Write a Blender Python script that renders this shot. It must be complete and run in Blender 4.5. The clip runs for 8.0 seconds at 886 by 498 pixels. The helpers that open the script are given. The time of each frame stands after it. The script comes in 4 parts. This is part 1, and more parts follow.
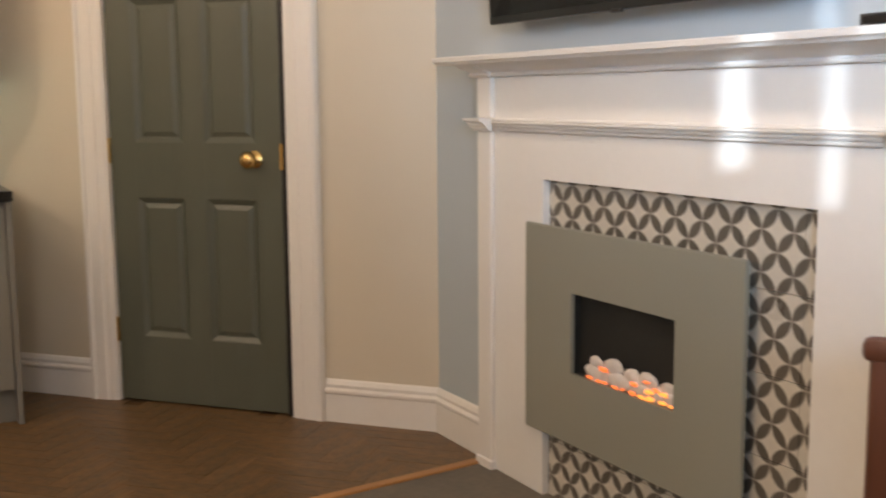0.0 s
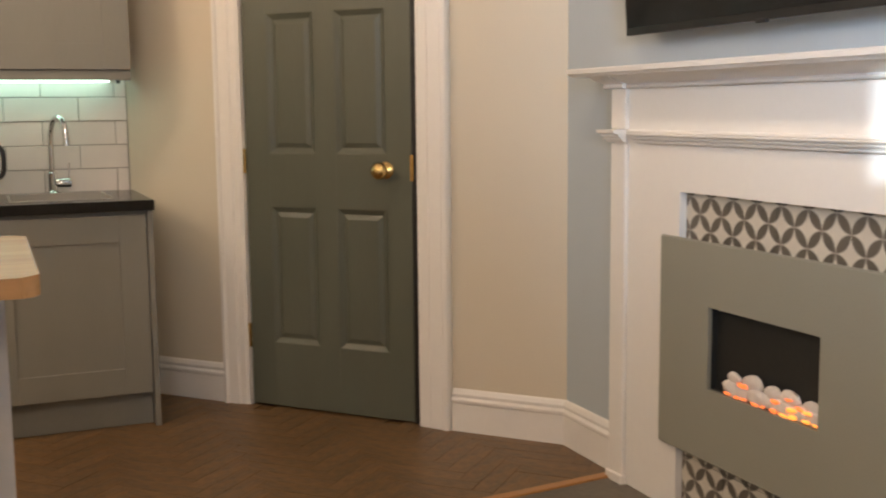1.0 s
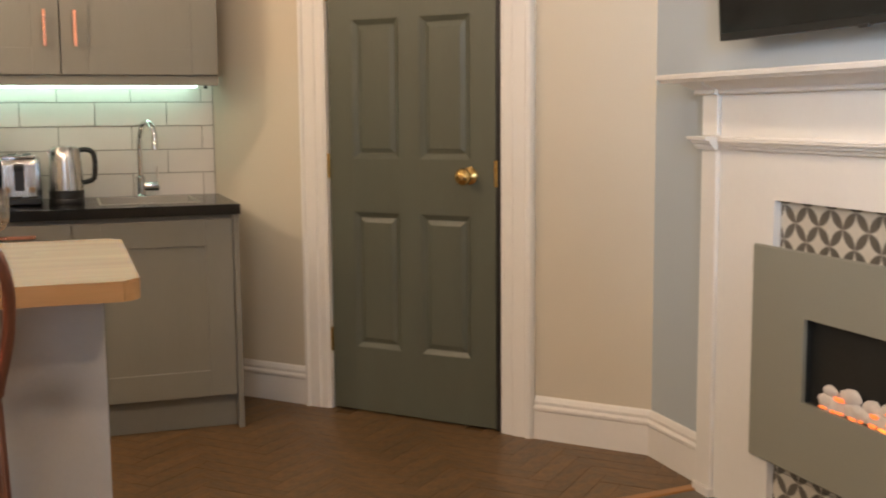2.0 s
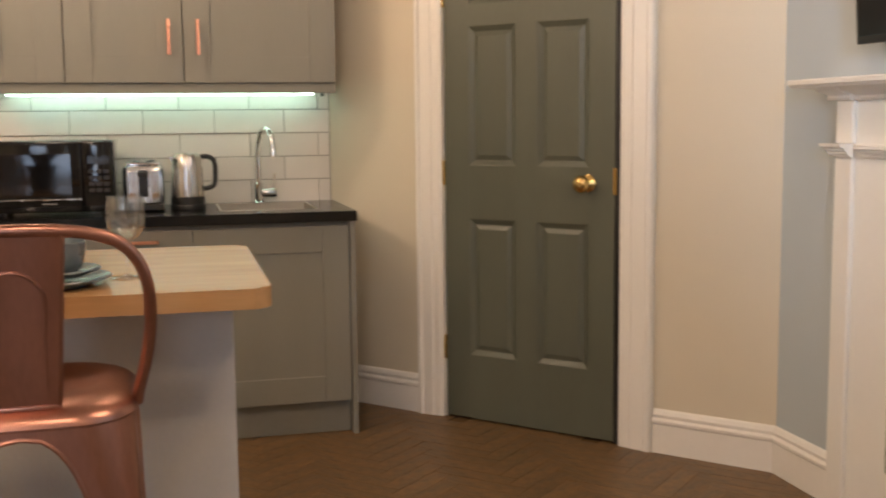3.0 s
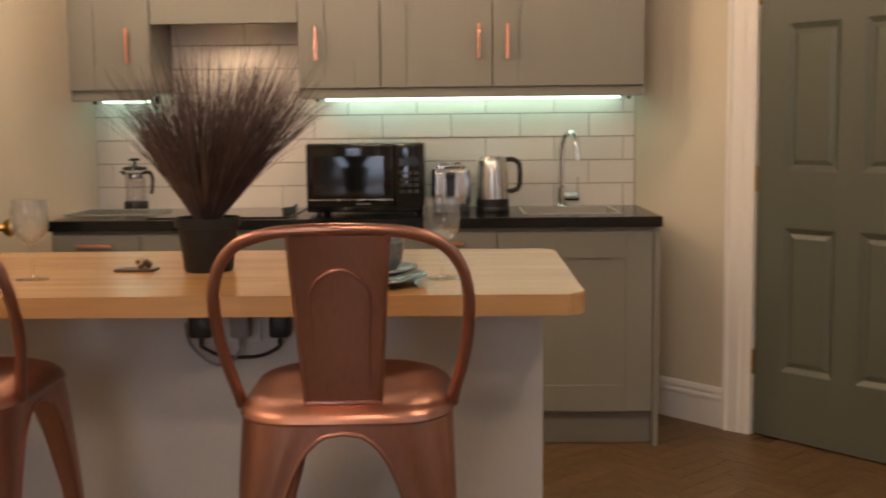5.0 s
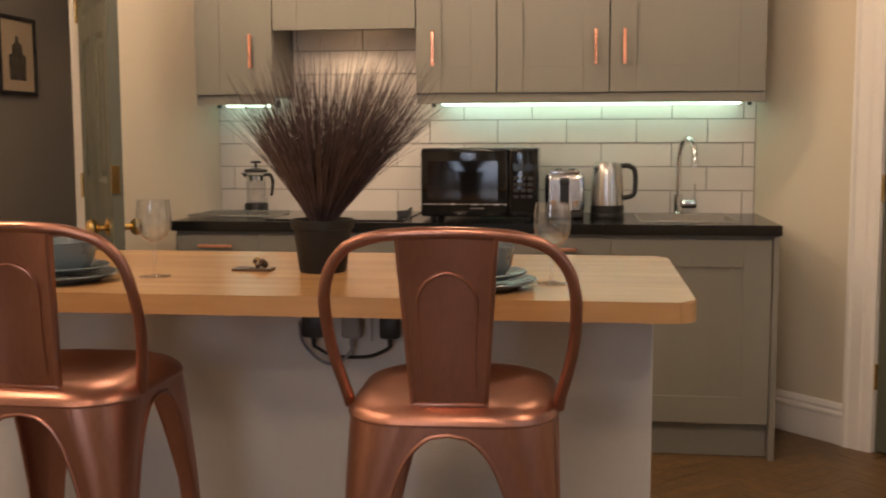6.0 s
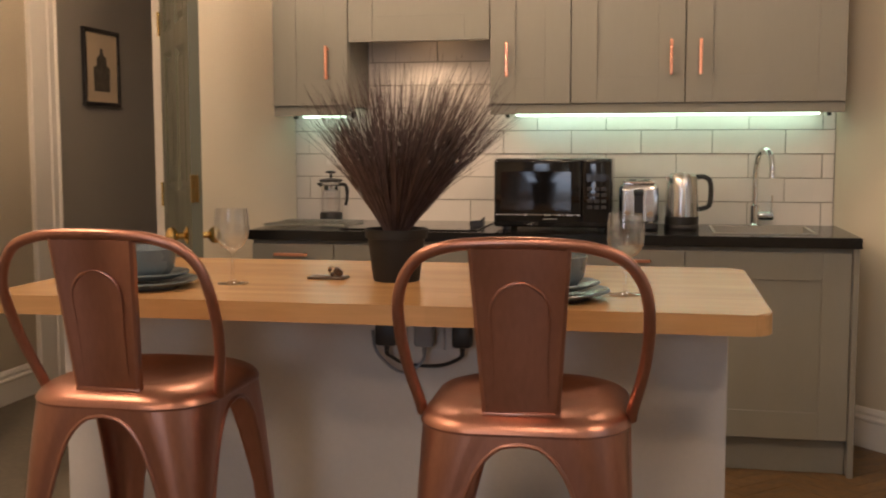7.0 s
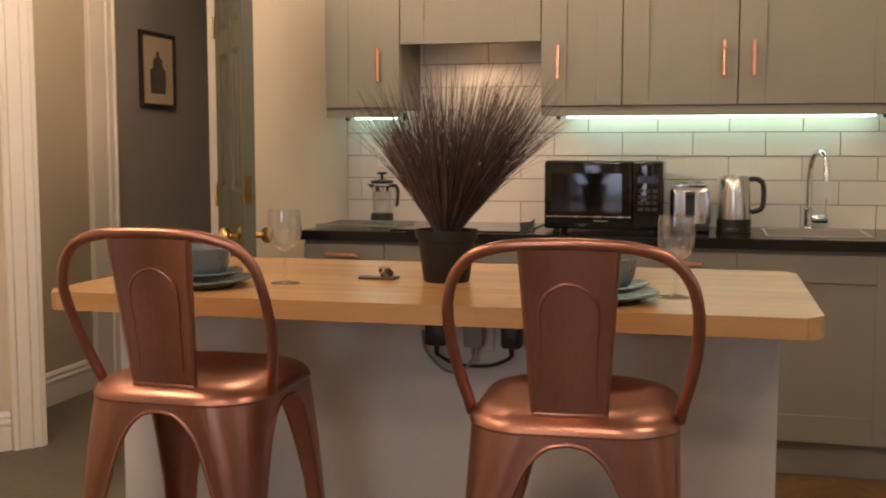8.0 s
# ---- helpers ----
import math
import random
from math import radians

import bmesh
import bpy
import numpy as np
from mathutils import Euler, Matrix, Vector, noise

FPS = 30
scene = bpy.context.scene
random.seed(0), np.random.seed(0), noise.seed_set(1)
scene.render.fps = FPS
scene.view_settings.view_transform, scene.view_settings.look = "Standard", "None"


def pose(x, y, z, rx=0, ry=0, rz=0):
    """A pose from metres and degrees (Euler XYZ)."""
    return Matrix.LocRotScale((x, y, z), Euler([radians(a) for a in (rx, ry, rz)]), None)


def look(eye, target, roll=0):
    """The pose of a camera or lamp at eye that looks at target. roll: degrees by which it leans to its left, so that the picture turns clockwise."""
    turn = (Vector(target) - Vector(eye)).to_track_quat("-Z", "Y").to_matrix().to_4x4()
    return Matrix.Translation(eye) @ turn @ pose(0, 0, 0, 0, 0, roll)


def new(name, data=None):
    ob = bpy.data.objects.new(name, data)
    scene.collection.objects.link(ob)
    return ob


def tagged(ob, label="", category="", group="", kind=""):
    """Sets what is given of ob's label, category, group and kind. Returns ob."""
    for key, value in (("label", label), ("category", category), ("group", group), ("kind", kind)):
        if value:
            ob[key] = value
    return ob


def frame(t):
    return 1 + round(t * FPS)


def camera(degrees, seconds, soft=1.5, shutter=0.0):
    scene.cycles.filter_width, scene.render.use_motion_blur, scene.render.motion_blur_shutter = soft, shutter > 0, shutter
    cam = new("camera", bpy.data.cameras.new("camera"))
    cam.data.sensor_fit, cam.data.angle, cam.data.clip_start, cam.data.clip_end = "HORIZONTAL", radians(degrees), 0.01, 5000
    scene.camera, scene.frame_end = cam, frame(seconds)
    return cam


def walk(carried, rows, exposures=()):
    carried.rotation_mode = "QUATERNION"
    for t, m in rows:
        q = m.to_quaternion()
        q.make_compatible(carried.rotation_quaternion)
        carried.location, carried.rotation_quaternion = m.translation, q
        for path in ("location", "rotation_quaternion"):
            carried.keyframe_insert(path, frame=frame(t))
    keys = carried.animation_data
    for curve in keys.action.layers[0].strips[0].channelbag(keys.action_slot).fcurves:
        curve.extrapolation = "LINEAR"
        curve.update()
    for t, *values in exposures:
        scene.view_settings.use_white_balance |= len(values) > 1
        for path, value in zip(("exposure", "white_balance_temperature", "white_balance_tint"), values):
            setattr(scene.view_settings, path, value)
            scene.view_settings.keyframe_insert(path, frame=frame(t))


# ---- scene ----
cam = camera(44.3, 8.0, soft=2.0, shutter=0.6)
PATH = [
    (0, (-0.507, -4.944, 1.229), (0.437, -3.202, 0.953), -0.5),
    (0.5, (-0.545, -4.932, 1.234), (0.304, -3.139, 0.976), -0.3),
    (1, (-0.579, -4.918, 1.233), (0.187, -3.088, 0.978), -0.6),
    (1.5, (-0.603, -4.904, 1.236), (0.109, -3.051, 0.986), -0.5),
    (3, (-0.680, -4.827, 1.242), (-0.205, -2.903, 1.009), -0.6),
    (3.5, (-0.711, -4.797, 1.248), (-0.337, -2.845, 1.024), -0.6),
    (4, (-0.73, -4.777, 1.246), (-0.473, -2.805, 1.026), -1.1),
    (4.5, (-0.736, -4.757, 1.24), (-0.622, -2.772, 1.033), -1.3),
    (5, (-0.727, -4.755, 1.237), (-0.773, -2.767, 1.017), -0.6),
    (6.5, (-0.712, -4.77, 1.237), (-1.039, -2.807, 1.038), -0.2),
    (7, (-0.713, -4.776, 1.237), (-1.102, -2.824, 1.047), -0.1),
    (7.5, (-0.712, -4.783, 1.238), (-1.153, -2.841, 1.05), -0.1),
    (8, (-0.709, -4.793, 1.237), (-1.188, -2.86, 1.05), -0.0),
]
walk(cam, [(t, look(eye, target, roll)) for t, eye, target, roll in PATH],
     [(0.0, 0.16, 6100, 12), (1.5, 0.28, 6300, 12), (3.0, 0.33, 6400, 14), (3.5, 0.19, 6470, 15), (4.5, 0.09, 6650, 16), (8.0, 0.15, 6800, 17)])

# ---- world, sun, large lights ----
world = bpy.data.worlds.new("world")
scene.world = world
world.use_nodes = True
wn = world.node_tree.nodes
sky = wn.new("ShaderNodeTexSky")
sky.sky_type, sky.sun_disc = "NISHITA", False
SUN_DIR = Vector((2.25, 3.55, -0.60)).normalized()
sky.sun_elevation = math.asin(-SUN_DIR.z)
sky.sun_rotation = math.atan2(-SUN_DIR.x, -SUN_DIR.y)
world.node_tree.links.new(sky.outputs[0], wn["Background"].inputs[0])
wn["Background"].inputs[1].default_value = 0.12


def lamp(name, kind, place, target, energy, color, **more):
    data = bpy.data.lights.new(name, kind)
    data.energy, data.color = energy, color
    for key, value in more.items():
        setattr(data, key, value)
    ob = new(name, data)
    ob.matrix_world = look(place, target)
    return ob


WARM = (1.0, 0.74, 0.49)
sun = lamp("sun", "SUN", (-4, -10, 4), Vector((-4, -10, 4)) + SUN_DIR, 5.0, (0.84, 0.94, 1.0), angle=radians(0.6))
lamp("window_daylight", "AREA", (-1.70, -6.42, 1.5), (-1.4, 0, 1.3), 12, (0.62, 0.78, 1.0), shape="RECTANGLE", size=0.52, size_y=1.4)
# Added fill, aimed narrowly to brighten the mantel wall with a daylight tint.
lamp("curtain_gap_daylight", "AREA", (-0.76, -6.40, 1.88), (1.3, -3.7, 2.0), 13, (0.52, 0.76, 1.0), shape="RECTANGLE", size=0.32, size_y=0.6, spread=radians(46))
# Kitchen row is inferred; the other unseen downlights are added to match brightness.
ASSUMED_DOWNLIGHTS = [(-2.15, -0.95, 42), (-1.2, -0.95, 30), (-0.25, -1.15, 15), (0.30, -3.0, 50), (-0.9, -4.2, 46), (-2.5, -3.2, 88), (-3.0, -2.0, 26), (-1.9, -5.2, 46), (0.3, -5.2, 10)]
for dx, dy, watts in ASSUMED_DOWNLIGHTS:
    lamp("downlight_beam", "SPOT", (dx, dy, 2.50), (dx, dy, 0), watts, WARM, spot_size=radians(179), spot_blend=0.12, shadow_soft_size=0.13)
# Unseen lamp added to brighten the hall beyond the doorway.
lamp("hall_beam", "SPOT", (-3.05, -0.35, 2.48), (-3.05, -0.35, 0), 20, WARM, spot_size=radians(178), spot_blend=0.15, shadow_soft_size=0.04)

# ---- materials ----


def node(nt, kind, **values):
    n = nt.nodes.new(kind)
    for key, value in values.items():
        setattr(n, key, value)
    return n


def surface(name, color, rough=0.5, metal=0.0, vary=0.12, scale=6.0, fine=60.0, bump=0.05, stretch=(1, 1, 1), spread=0.0, coat=0.0, islands=False, rough_vary=0.08):
    """A painted, metal or wooden surface: two scales of variation in tone, gloss and relief."""
    m = bpy.data.materials.new(name)
    m.use_nodes = True
    nt = m.node_tree
    b, ln = nt.nodes["Principled BSDF"], nt.links.new
    co = node(nt, "ShaderNodeTexCoord")
    mp = node(nt, "ShaderNodeMapping")
    mp.inputs["Scale"].default_value = stretch
    ln(co.outputs["Object"], mp.inputs[0])
    n1, n2 = node(nt, "ShaderNodeTexNoise"), node(nt, "ShaderNodeTexNoise")
    for n, k, d in ((n1, scale, 4), (n2, fine, 3)):
        n.inputs["Scale"].default_value, n.inputs["Detail"].default_value = k, d
        ln(mp.outputs[0], n.inputs["Vector"])
    mix = node(nt, "ShaderNodeMath", operation="MULTIPLY_ADD")
    ln(n1.outputs[0], mix.inputs[0])
    mix.inputs[1].default_value = 0.65
    half = node(nt, "ShaderNodeMath", operation="MULTIPLY")
    ln(n2.outputs[0], half.inputs[0])
    half.inputs[1].default_value = 0.35
    ln(half.outputs[0], mix.inputs[2])
    ramp = node(nt, "ShaderNodeMapRange")
    ln(mix.outputs[0], ramp.inputs[0])
    for k, v in ((1, 0.3), (2, 0.7), (3, 1 - vary), (4, 1 + vary)):
        ramp.inputs[k].default_value = v
    tone = ramp.outputs[0]
    if spread:
        info = node(nt, "ShaderNodeNewGeometry" if islands else "ShaderNodeObjectInfo")
        r2 = node(nt, "ShaderNodeMapRange")
        ln(info.outputs["Random Per Island" if islands else "Random"], r2.inputs[0])
        r2.inputs[3].default_value, r2.inputs[4].default_value = 1 - spread, 1 + spread
        mul = node(nt, "ShaderNodeMath", operation="MULTIPLY")
        ln(tone, mul.inputs[0])
        ln(r2.outputs[0], mul.inputs[1])
        tone = mul.outputs[0]
    vm = node(nt, "ShaderNodeVectorMath", operation="SCALE")
    vm.inputs[0].default_value = color
    ln(tone, vm.inputs["Scale"])
    ln(vm.outputs[0], b.inputs["Base Color"])
    rr = node(nt, "ShaderNodeMapRange")
    ln(n1.outputs[0], rr.inputs[0])
    for k, v in ((1, 0.3), (2, 0.7), (3, max(0.02, rough - rough_vary)), (4, min(1, rough + rough_vary))):
        rr.inputs[k].default_value = v
    ln(rr.outputs[0], b.inputs["Roughness"])
    b.inputs["Metallic"].default_value = metal
    b.inputs["Coat Weight"].default_value = coat
    if bump:
        bp = node(nt, "ShaderNodeBump")
        bp.inputs["Strength"].default_value, bp.inputs["Distance"].default_value = bump, 0.01
        ln(n2.outputs[0], bp.inputs["Height"])
        ln(bp.outputs[0], b.inputs["Normal"])
    return m


def clear(name, tint=(1, 1, 1), thick=0.0):
    """Thin clear glass: see-through, with a gloss that grows at grazing angles."""
    m = bpy.data.materials.new(name)
    m.use_nodes = True
    nt = m.node_tree
    see, gloss = node(nt, "ShaderNodeBsdfTransparent"), node(nt, "ShaderNodeBsdfGlossy")
    mix, weight = node(nt, "ShaderNodeMixShader"), node(nt, "ShaderNodeLayerWeight")
    see.inputs[0].default_value = (*tint, 1)
    gloss.inputs["Roughness"].default_value = 0.02
    power, scale = node(nt, "ShaderNodeMath", operation="POWER"), node(nt, "ShaderNodeMath", operation="MULTIPLY_ADD")
    power.inputs[1].default_value, scale.inputs[1].default_value, scale.inputs[2].default_value = 3.6, 0.90, 0.075
    nt.links.new(weight.outputs["Facing"], power.inputs[0])
    nt.links.new(power.outputs[0], scale.inputs[0])
    nt.links.new(scale.outputs[0], mix.inputs[0])
    body, bend = node(nt, "ShaderNodeMixShader"), node(nt, "ShaderNodeBsdfGlass")
    bend.inputs["Roughness"].default_value, bend.inputs["IOR"].default_value = 0.0, 1.4
    body.inputs[0].default_value = thick
    nt.links.new(see.outputs[0], body.inputs[1])
    nt.links.new(bend.outputs[0], body.inputs[2])
    nt.links.new(body.outputs[0], mix.inputs[1])
    nt.links.new(gloss.outputs[0], mix.inputs[2])
    nt.links.new(mix.outputs[0], nt.nodes["Material Output"].inputs[0])
    return m


def glowing(name, color, strength):
    m = bpy.data.materials.new(name)
    m.use_nodes = True
    b = m.node_tree.nodes["Principled BSDF"]
    b.inputs["Base Color"].default_value = (*color, 1)
    b.inputs["Emission Color"].default_value = (*color, 1)
    b.inputs["Emission Strength"].default_value = strength
    return m


def petal_tile():
    """Cream cement tile printed with dark petals on a diagonal lattice of 0.1 m."""
    m = surface("petal_tile", (0.62, 0.58, 0.50), 0.35, vary=0.06)
    nt = m.node_tree
    ln, b = nt.links.new, nt.nodes["Principled BSDF"]
    base = b.inputs["Base Color"].links[0].from_socket
    geo, sep = node(nt, "ShaderNodeNewGeometry"), node(nt, "ShaderNodeSeparateXYZ")
    ln(geo.outputs["Position"], sep.inputs[0])

    def mathn(op, a, c=None):
        n = node(nt, "ShaderNodeMath", operation=op)
        for k, v in enumerate((a, c)):
            if v is None:
                continue
            if isinstance(v, (int, float)):
                n.inputs[k].default_value = v
            else:
                ln(v, n.inputs[k])
        return n.outputs[0]

    p, q = mathn("ADD", sep.outputs["Y"], 2.257 + 10), mathn("ADD", sep.outputs["Z"], 10 + 0.027)
    u = mathn("FRACT", mathn("MULTIPLY", mathn("ADD", p, q), 10.0))
    v = mathn("FRACT", mathn("MULTIPLY", mathn("ADD", mathn("SUBTRACT", p, q), 20), 10.0))
    near = None
    for cu, cv in ((0.5, -0.5), (0.5, 1.5), (-0.5, 0.5), (1.5, 0.5)):
        du, dv = mathn("SUBTRACT", u, cu), mathn("SUBTRACT", v, cv)
        d = mathn("ADD", mathn("MULTIPLY", du, du), mathn("MULTIPLY", dv, dv))
        near = d if near is None else mathn("MINIMUM", near, d)
    mask = node(nt, "ShaderNodeMapRange")
    ln(near, mask.inputs[0])
    for k, val in ((1, 0.45), (2, 0.54), (3, 1), (4, 0)):
        mask.inputs[k].default_value = val
    mx = node(nt, "ShaderNodeMix", data_type="RGBA")
    ln(mask.outputs[0], mx.inputs["Factor"])
    ln(base, mx.inputs[6])
    mx.inputs[7].default_value = (0.13, 0.112, 0.09, 1)
    ln(mx.outputs[2], b.inputs["Base Color"])
    return m


wall_cream = surface("wall_cream_paint", (0.662, 0.594, 0.48), 0.55, vary=0.04, scale=1.5, fine=180, bump=0.04)
wall_blue = surface("wall_blue_grey_paint", (0.47, 0.52, 0.555), 0.6, vary=0.04, scale=1.5, fine=180, bump=0.04)
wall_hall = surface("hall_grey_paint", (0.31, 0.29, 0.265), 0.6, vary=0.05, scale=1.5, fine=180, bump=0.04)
wall_hall_near = surface("hall_stone_paint", (0.50, 0.445, 0.355), 0.6, vary=0.05, scale=1.5, fine=180, bump=0.04)
white_gloss = surface("white_gloss_paint", (0.84, 0.81, 0.77), 0.36, vary=0.025, scale=3, fine=40, bump=0.012, rough_vary=0.02)
ceiling_white = surface("ceiling_paint", (0.80, 0.78, 0.75), 0.8, vary=0.03)
door_green = surface("door_green_paint", (0.110, 0.118, 0.090), 0.38, vary=0.07, scale=3, fine=45, bump=0.06, stretch=(3, 3, 0.5))
unit_grey = surface("kitchen_unit_grey", (0.24, 0.231, 0.20), 0.45, vary=0.05, scale=2, fine=50, bump=0.05, stretch=(4, 4, 0.4))
unit_side = surface("unit_carcass_grey", (0.22, 0.214, 0.19), 0.5, vary=0.05)
worktop_black = surface("worktop_black_laminate", (0.006, 0.006, 0.0065), 0.19, vary=0.06, scale=40, fine=120, bump=0.0, rough_vary=0.0)
oak = surface("oak_block_worktop", (0.47, 0.262, 0.112), 0.27, vary=0.16, scale=2.5, fine=16, bump=0.0, stretch=(0.5, 5, 5), spread=0.085, rough_vary=0.0)
island_paint = surface("island_off_white_paint", (0.56, 0.53, 0.50), 0.5, vary=0.05, scale=2, fine=90, bump=0.04)
copper = surface("brushed_copper", (0.405, 0.199, 0.146), 0.345, metal=1.0, vary=0.15, scale=4, fine=70, bump=0.0, stretch=(1.6, 1.6, 0.6), rough_vary=0.06)
copper_bright = surface("bright_copper", (0.85, 0.40, 0.27), 0.28, metal=1.0, vary=0.06)
brass = surface("polished_brass", (0.75, 0.52, 0.20), 0.16, metal=1.0, vary=0.08, rough_vary=0.05)
chrome = surface("chrome", (0.78, 0.78, 0.78), 0.08, metal=1.0, vary=0.04, bump=0.0, rough_vary=0.03)
satin_chrome = surface("satin_chrome", (0.66, 0.66, 0.66), 0.19, metal=1.0, vary=0.06, bump=0.01)
steel = surface("brushed_steel", (0.60, 0.59, 0.57), 0.25, metal=1.0, vary=0.08, scale=4, fine=120, stretch=(8, 8, 0.5), bump=0.02)
sink_steel = surface("satin_sink_steel", (0.50, 0.465, 0.41), 0.42, metal=1.0, vary=0.06, scale=5, fine=120, bump=0.02)
rack_steel = surface("bright_wire", (0.36, 0.37, 0.34), 0.38, metal=1.0, vary=0.06)
black_plastic = surface("black_plastic", (0.014, 0.014, 0.014), 0.35, vary=0.15)
black_gloss = surface("black_gloss", (0.008, 0.008, 0.009), 0.06, vary=0.2, bump=0.0, rough_vary=0.03)
dark_screen = surface("dark_screen", (0.010, 0.010, 0.011), 0.18, vary=0.1, bump=0.0)
dark_button = surface("dark_button", (0.022, 0.022, 0.023), 0.4, vary=0.08)
grey_plastic = surface("grey_plastic", (0.22, 0.22, 0.23), 0.4, vary=0.08)
metro_tile = surface("white_metro_tile", (0.80, 0.755, 0.71), 0.14, vary=0.03, scale=3, fine=12, bump=0.03, spread=0.035, rough_vary=0.04)
grout = surface("grey_grout", (0.30, 0.27, 0.235), 0.9, vary=0.15)
fire_paint = surface("fire_sage_paint", (0.30, 0.295, 0.245), 0.42, vary=0.04, scale=2, fine=120, bump=0.02)
fire_dark = surface("fire_chamber_black", (0.02, 0.02, 0.018), 0.5, vary=0.2)
pebble_white = surface("white_pebble", (0.72, 0.66, 0.62), 0.6, vary=0.12, scale=20, bump=0.15)
ember = glowing("ember_glow", (1.0, 0.22, 0.05), 0.85)
ember_hot = glowing("ember_hot_glow", (1.0, 0.34, 0.055), 1.15)
led = glowing("led_strip_light", (0.66, 1.0, 0.78), 4.8)
hood_glow = glowing("hood_lamp_glow", (1.0, 0.60, 0.28), 4.0)
lamp_glow = glowing("downlight_glow", (1.0, 0.78, 0.55), 14.0)
plank_wood = surface("herringbone_plank", (0.160, 0.092, 0.038), 0.45, vary=0.62, scale=9, fine=34, bump=0.08, stretch=(0.8, 2.0, 1), spread=0.11)
floor_dark = surface("floor_joint_dark", (0.14, 0.080, 0.034), 0.8, vary=0.2)
slate = surface("grey_brown_floor", (0.145, 0.124, 0.098), 0.6, vary=0.30, scale=7, fine=45, bump=0.15)
threshold_oak = surface("threshold_oak", (0.42, 0.20, 0.065), 0.35, vary=0.15, stretch=(0.5, 8, 8))
pot_black = surface("black_pot", (0.006, 0.006, 0.006), 0.6, vary=0.15)
soil_dark = surface("dark_soil", (0.03, 0.022, 0.016), 0.9, vary=0.4, scale=40, bump=0.6)
blade = surface("dried_grass_purple", (0.084, 0.057, 0.055), 0.5, vary=0.40, scale=18, fine=60, bump=0.0, spread=0.8, islands=True)
crockery = surface("blue_grey_stoneware", (0.115, 0.15, 0.17), 0.26, vary=0.10, scale=8, fine=90, bump=0.05)
clear_glass = clear("clear_glass", (0.995, 0.998, 0.995), 0.12)
window_glass = clear("window_glass", (0.95, 0.98, 1.0))
tile_print = petal_tile()
frame_black = surface("black_frame", (0.015, 0.013, 0.012), 0.35, vary=0.1)
mount_card = surface("cream_mount_card", (0.62, 0.50, 0.36), 0.7, vary=0.04)
ink = surface("grey_print_ink", (0.10, 0.085, 0.07), 0.8, vary=0.45, scale=30, fine=90)
curtain_cloth = surface("curtain_cloth", (0.30, 0.28, 0.26), 0.9, vary=0.1, bump=0.1)
brown_leather = surface("chestnut_wood", (0.13, 0.045, 0.022), 0.35, vary=0.2, stretch=(6, 6, 0.6))
nut_brown = surface("brown_nuggets", (0.07, 0.04, 0.022), 0.5, vary=0.4, scale=40)
outside_wall = surface("outside_render", (0.45, 0.45, 0.46), 0.9, vary=0.1)

# ---- mesh helpers ----


def box(bm, x0, x1, y0, y1, z0, z1, bevel=0.0, rounds=2):
    m = Matrix.Translation(((x0 + x1) / 2, (y0 + y1) / 2, (z0 + z1) / 2)) @ Matrix.Diagonal((x1 - x0, y1 - y0, z1 - z0, 1))
    made = bmesh.ops.create_cube(bm, size=1, matrix=m)["verts"]
    if bevel:
        edges = list({e for v in made for e in v.link_edges})
        bmesh.ops.bevel(bm, geom=edges, offset=bevel, segments=rounds, affect="EDGES", profile=0.5)
    return bm


def boxed(*args, bevel=0.0, rounds=2):
    return box(bmesh.new(), *args, bevel=bevel, rounds=rounds)


def lathe(bm, profile, n=32, at=(0, 0, 0), turn=None):
    """Turns (radius, height) pairs about z."""
    rings, verts = [], []
    m = Matrix.Translation(at) @ (turn or Matrix())
    for r, z in profile:
        if r < 1e-6:
            ring = [bm.verts.new(m @ Vector((0, 0, z)))]
        else:
            ring = [bm.verts.new(m @ Vector((r * math.cos(2 * math.pi * k / n), r * math.sin(2 * math.pi * k / n), z))) for k in range(n)]
        rings.append(ring)
    for a, b in zip(rings, rings[1:]):
        for k in range(n):
            a0, a1, b0, b1 = a[k % len(a)], a[(k + 1) % len(a)], b[k % len(b)], b[(k + 1) % len(b)]
            corners = []
            for c in (a0, a1, b1, b0):
                if c not in corners:
                    corners.append(c)
            if len(corners) > 2:
                bm.faces.new(corners)
    return bm


def tube(bm, points, radius, n=10, closed=False):
    pts = [Vector(p) for p in points]
    count = len(pts)
    rings = []
    up = Vector((0, 0, 1))
    side = None
    for i, p in enumerate(pts):
        a = pts[(i - 1) % count] if closed or i else p
        c = pts[(i + 1) % count] if closed or i < count - 1 else p
        d = (c - a).normalized()
        if side is None:
            side = d.cross(up)
            if side.length < 0.1:
                side = d.cross(Vector((0, 1, 0)))
        side = (side - d * side.dot(d)).normalized()
        other = d.cross(side)
        r = radius[i] if isinstance(radius, (list, tuple)) else radius
        rings.append([bm.verts.new(p + r * (math.cos(2 * math.pi * k / n) * side + math.sin(2 * math.pi * k / n) * other)) for k in range(n)])
    pairs = list(zip(rings, rings[1:])) + ([(rings[-1], rings[0])] if closed else [])
    for a, b in pairs:
        for k in range(n):
            bm.faces.new((a[k], a[(k + 1) % n], b[(k + 1) % n], b[k]))
    if not closed:
        bm.faces.new(rings[0][::-1])
        bm.faces.new(rings[-1])
    return bm


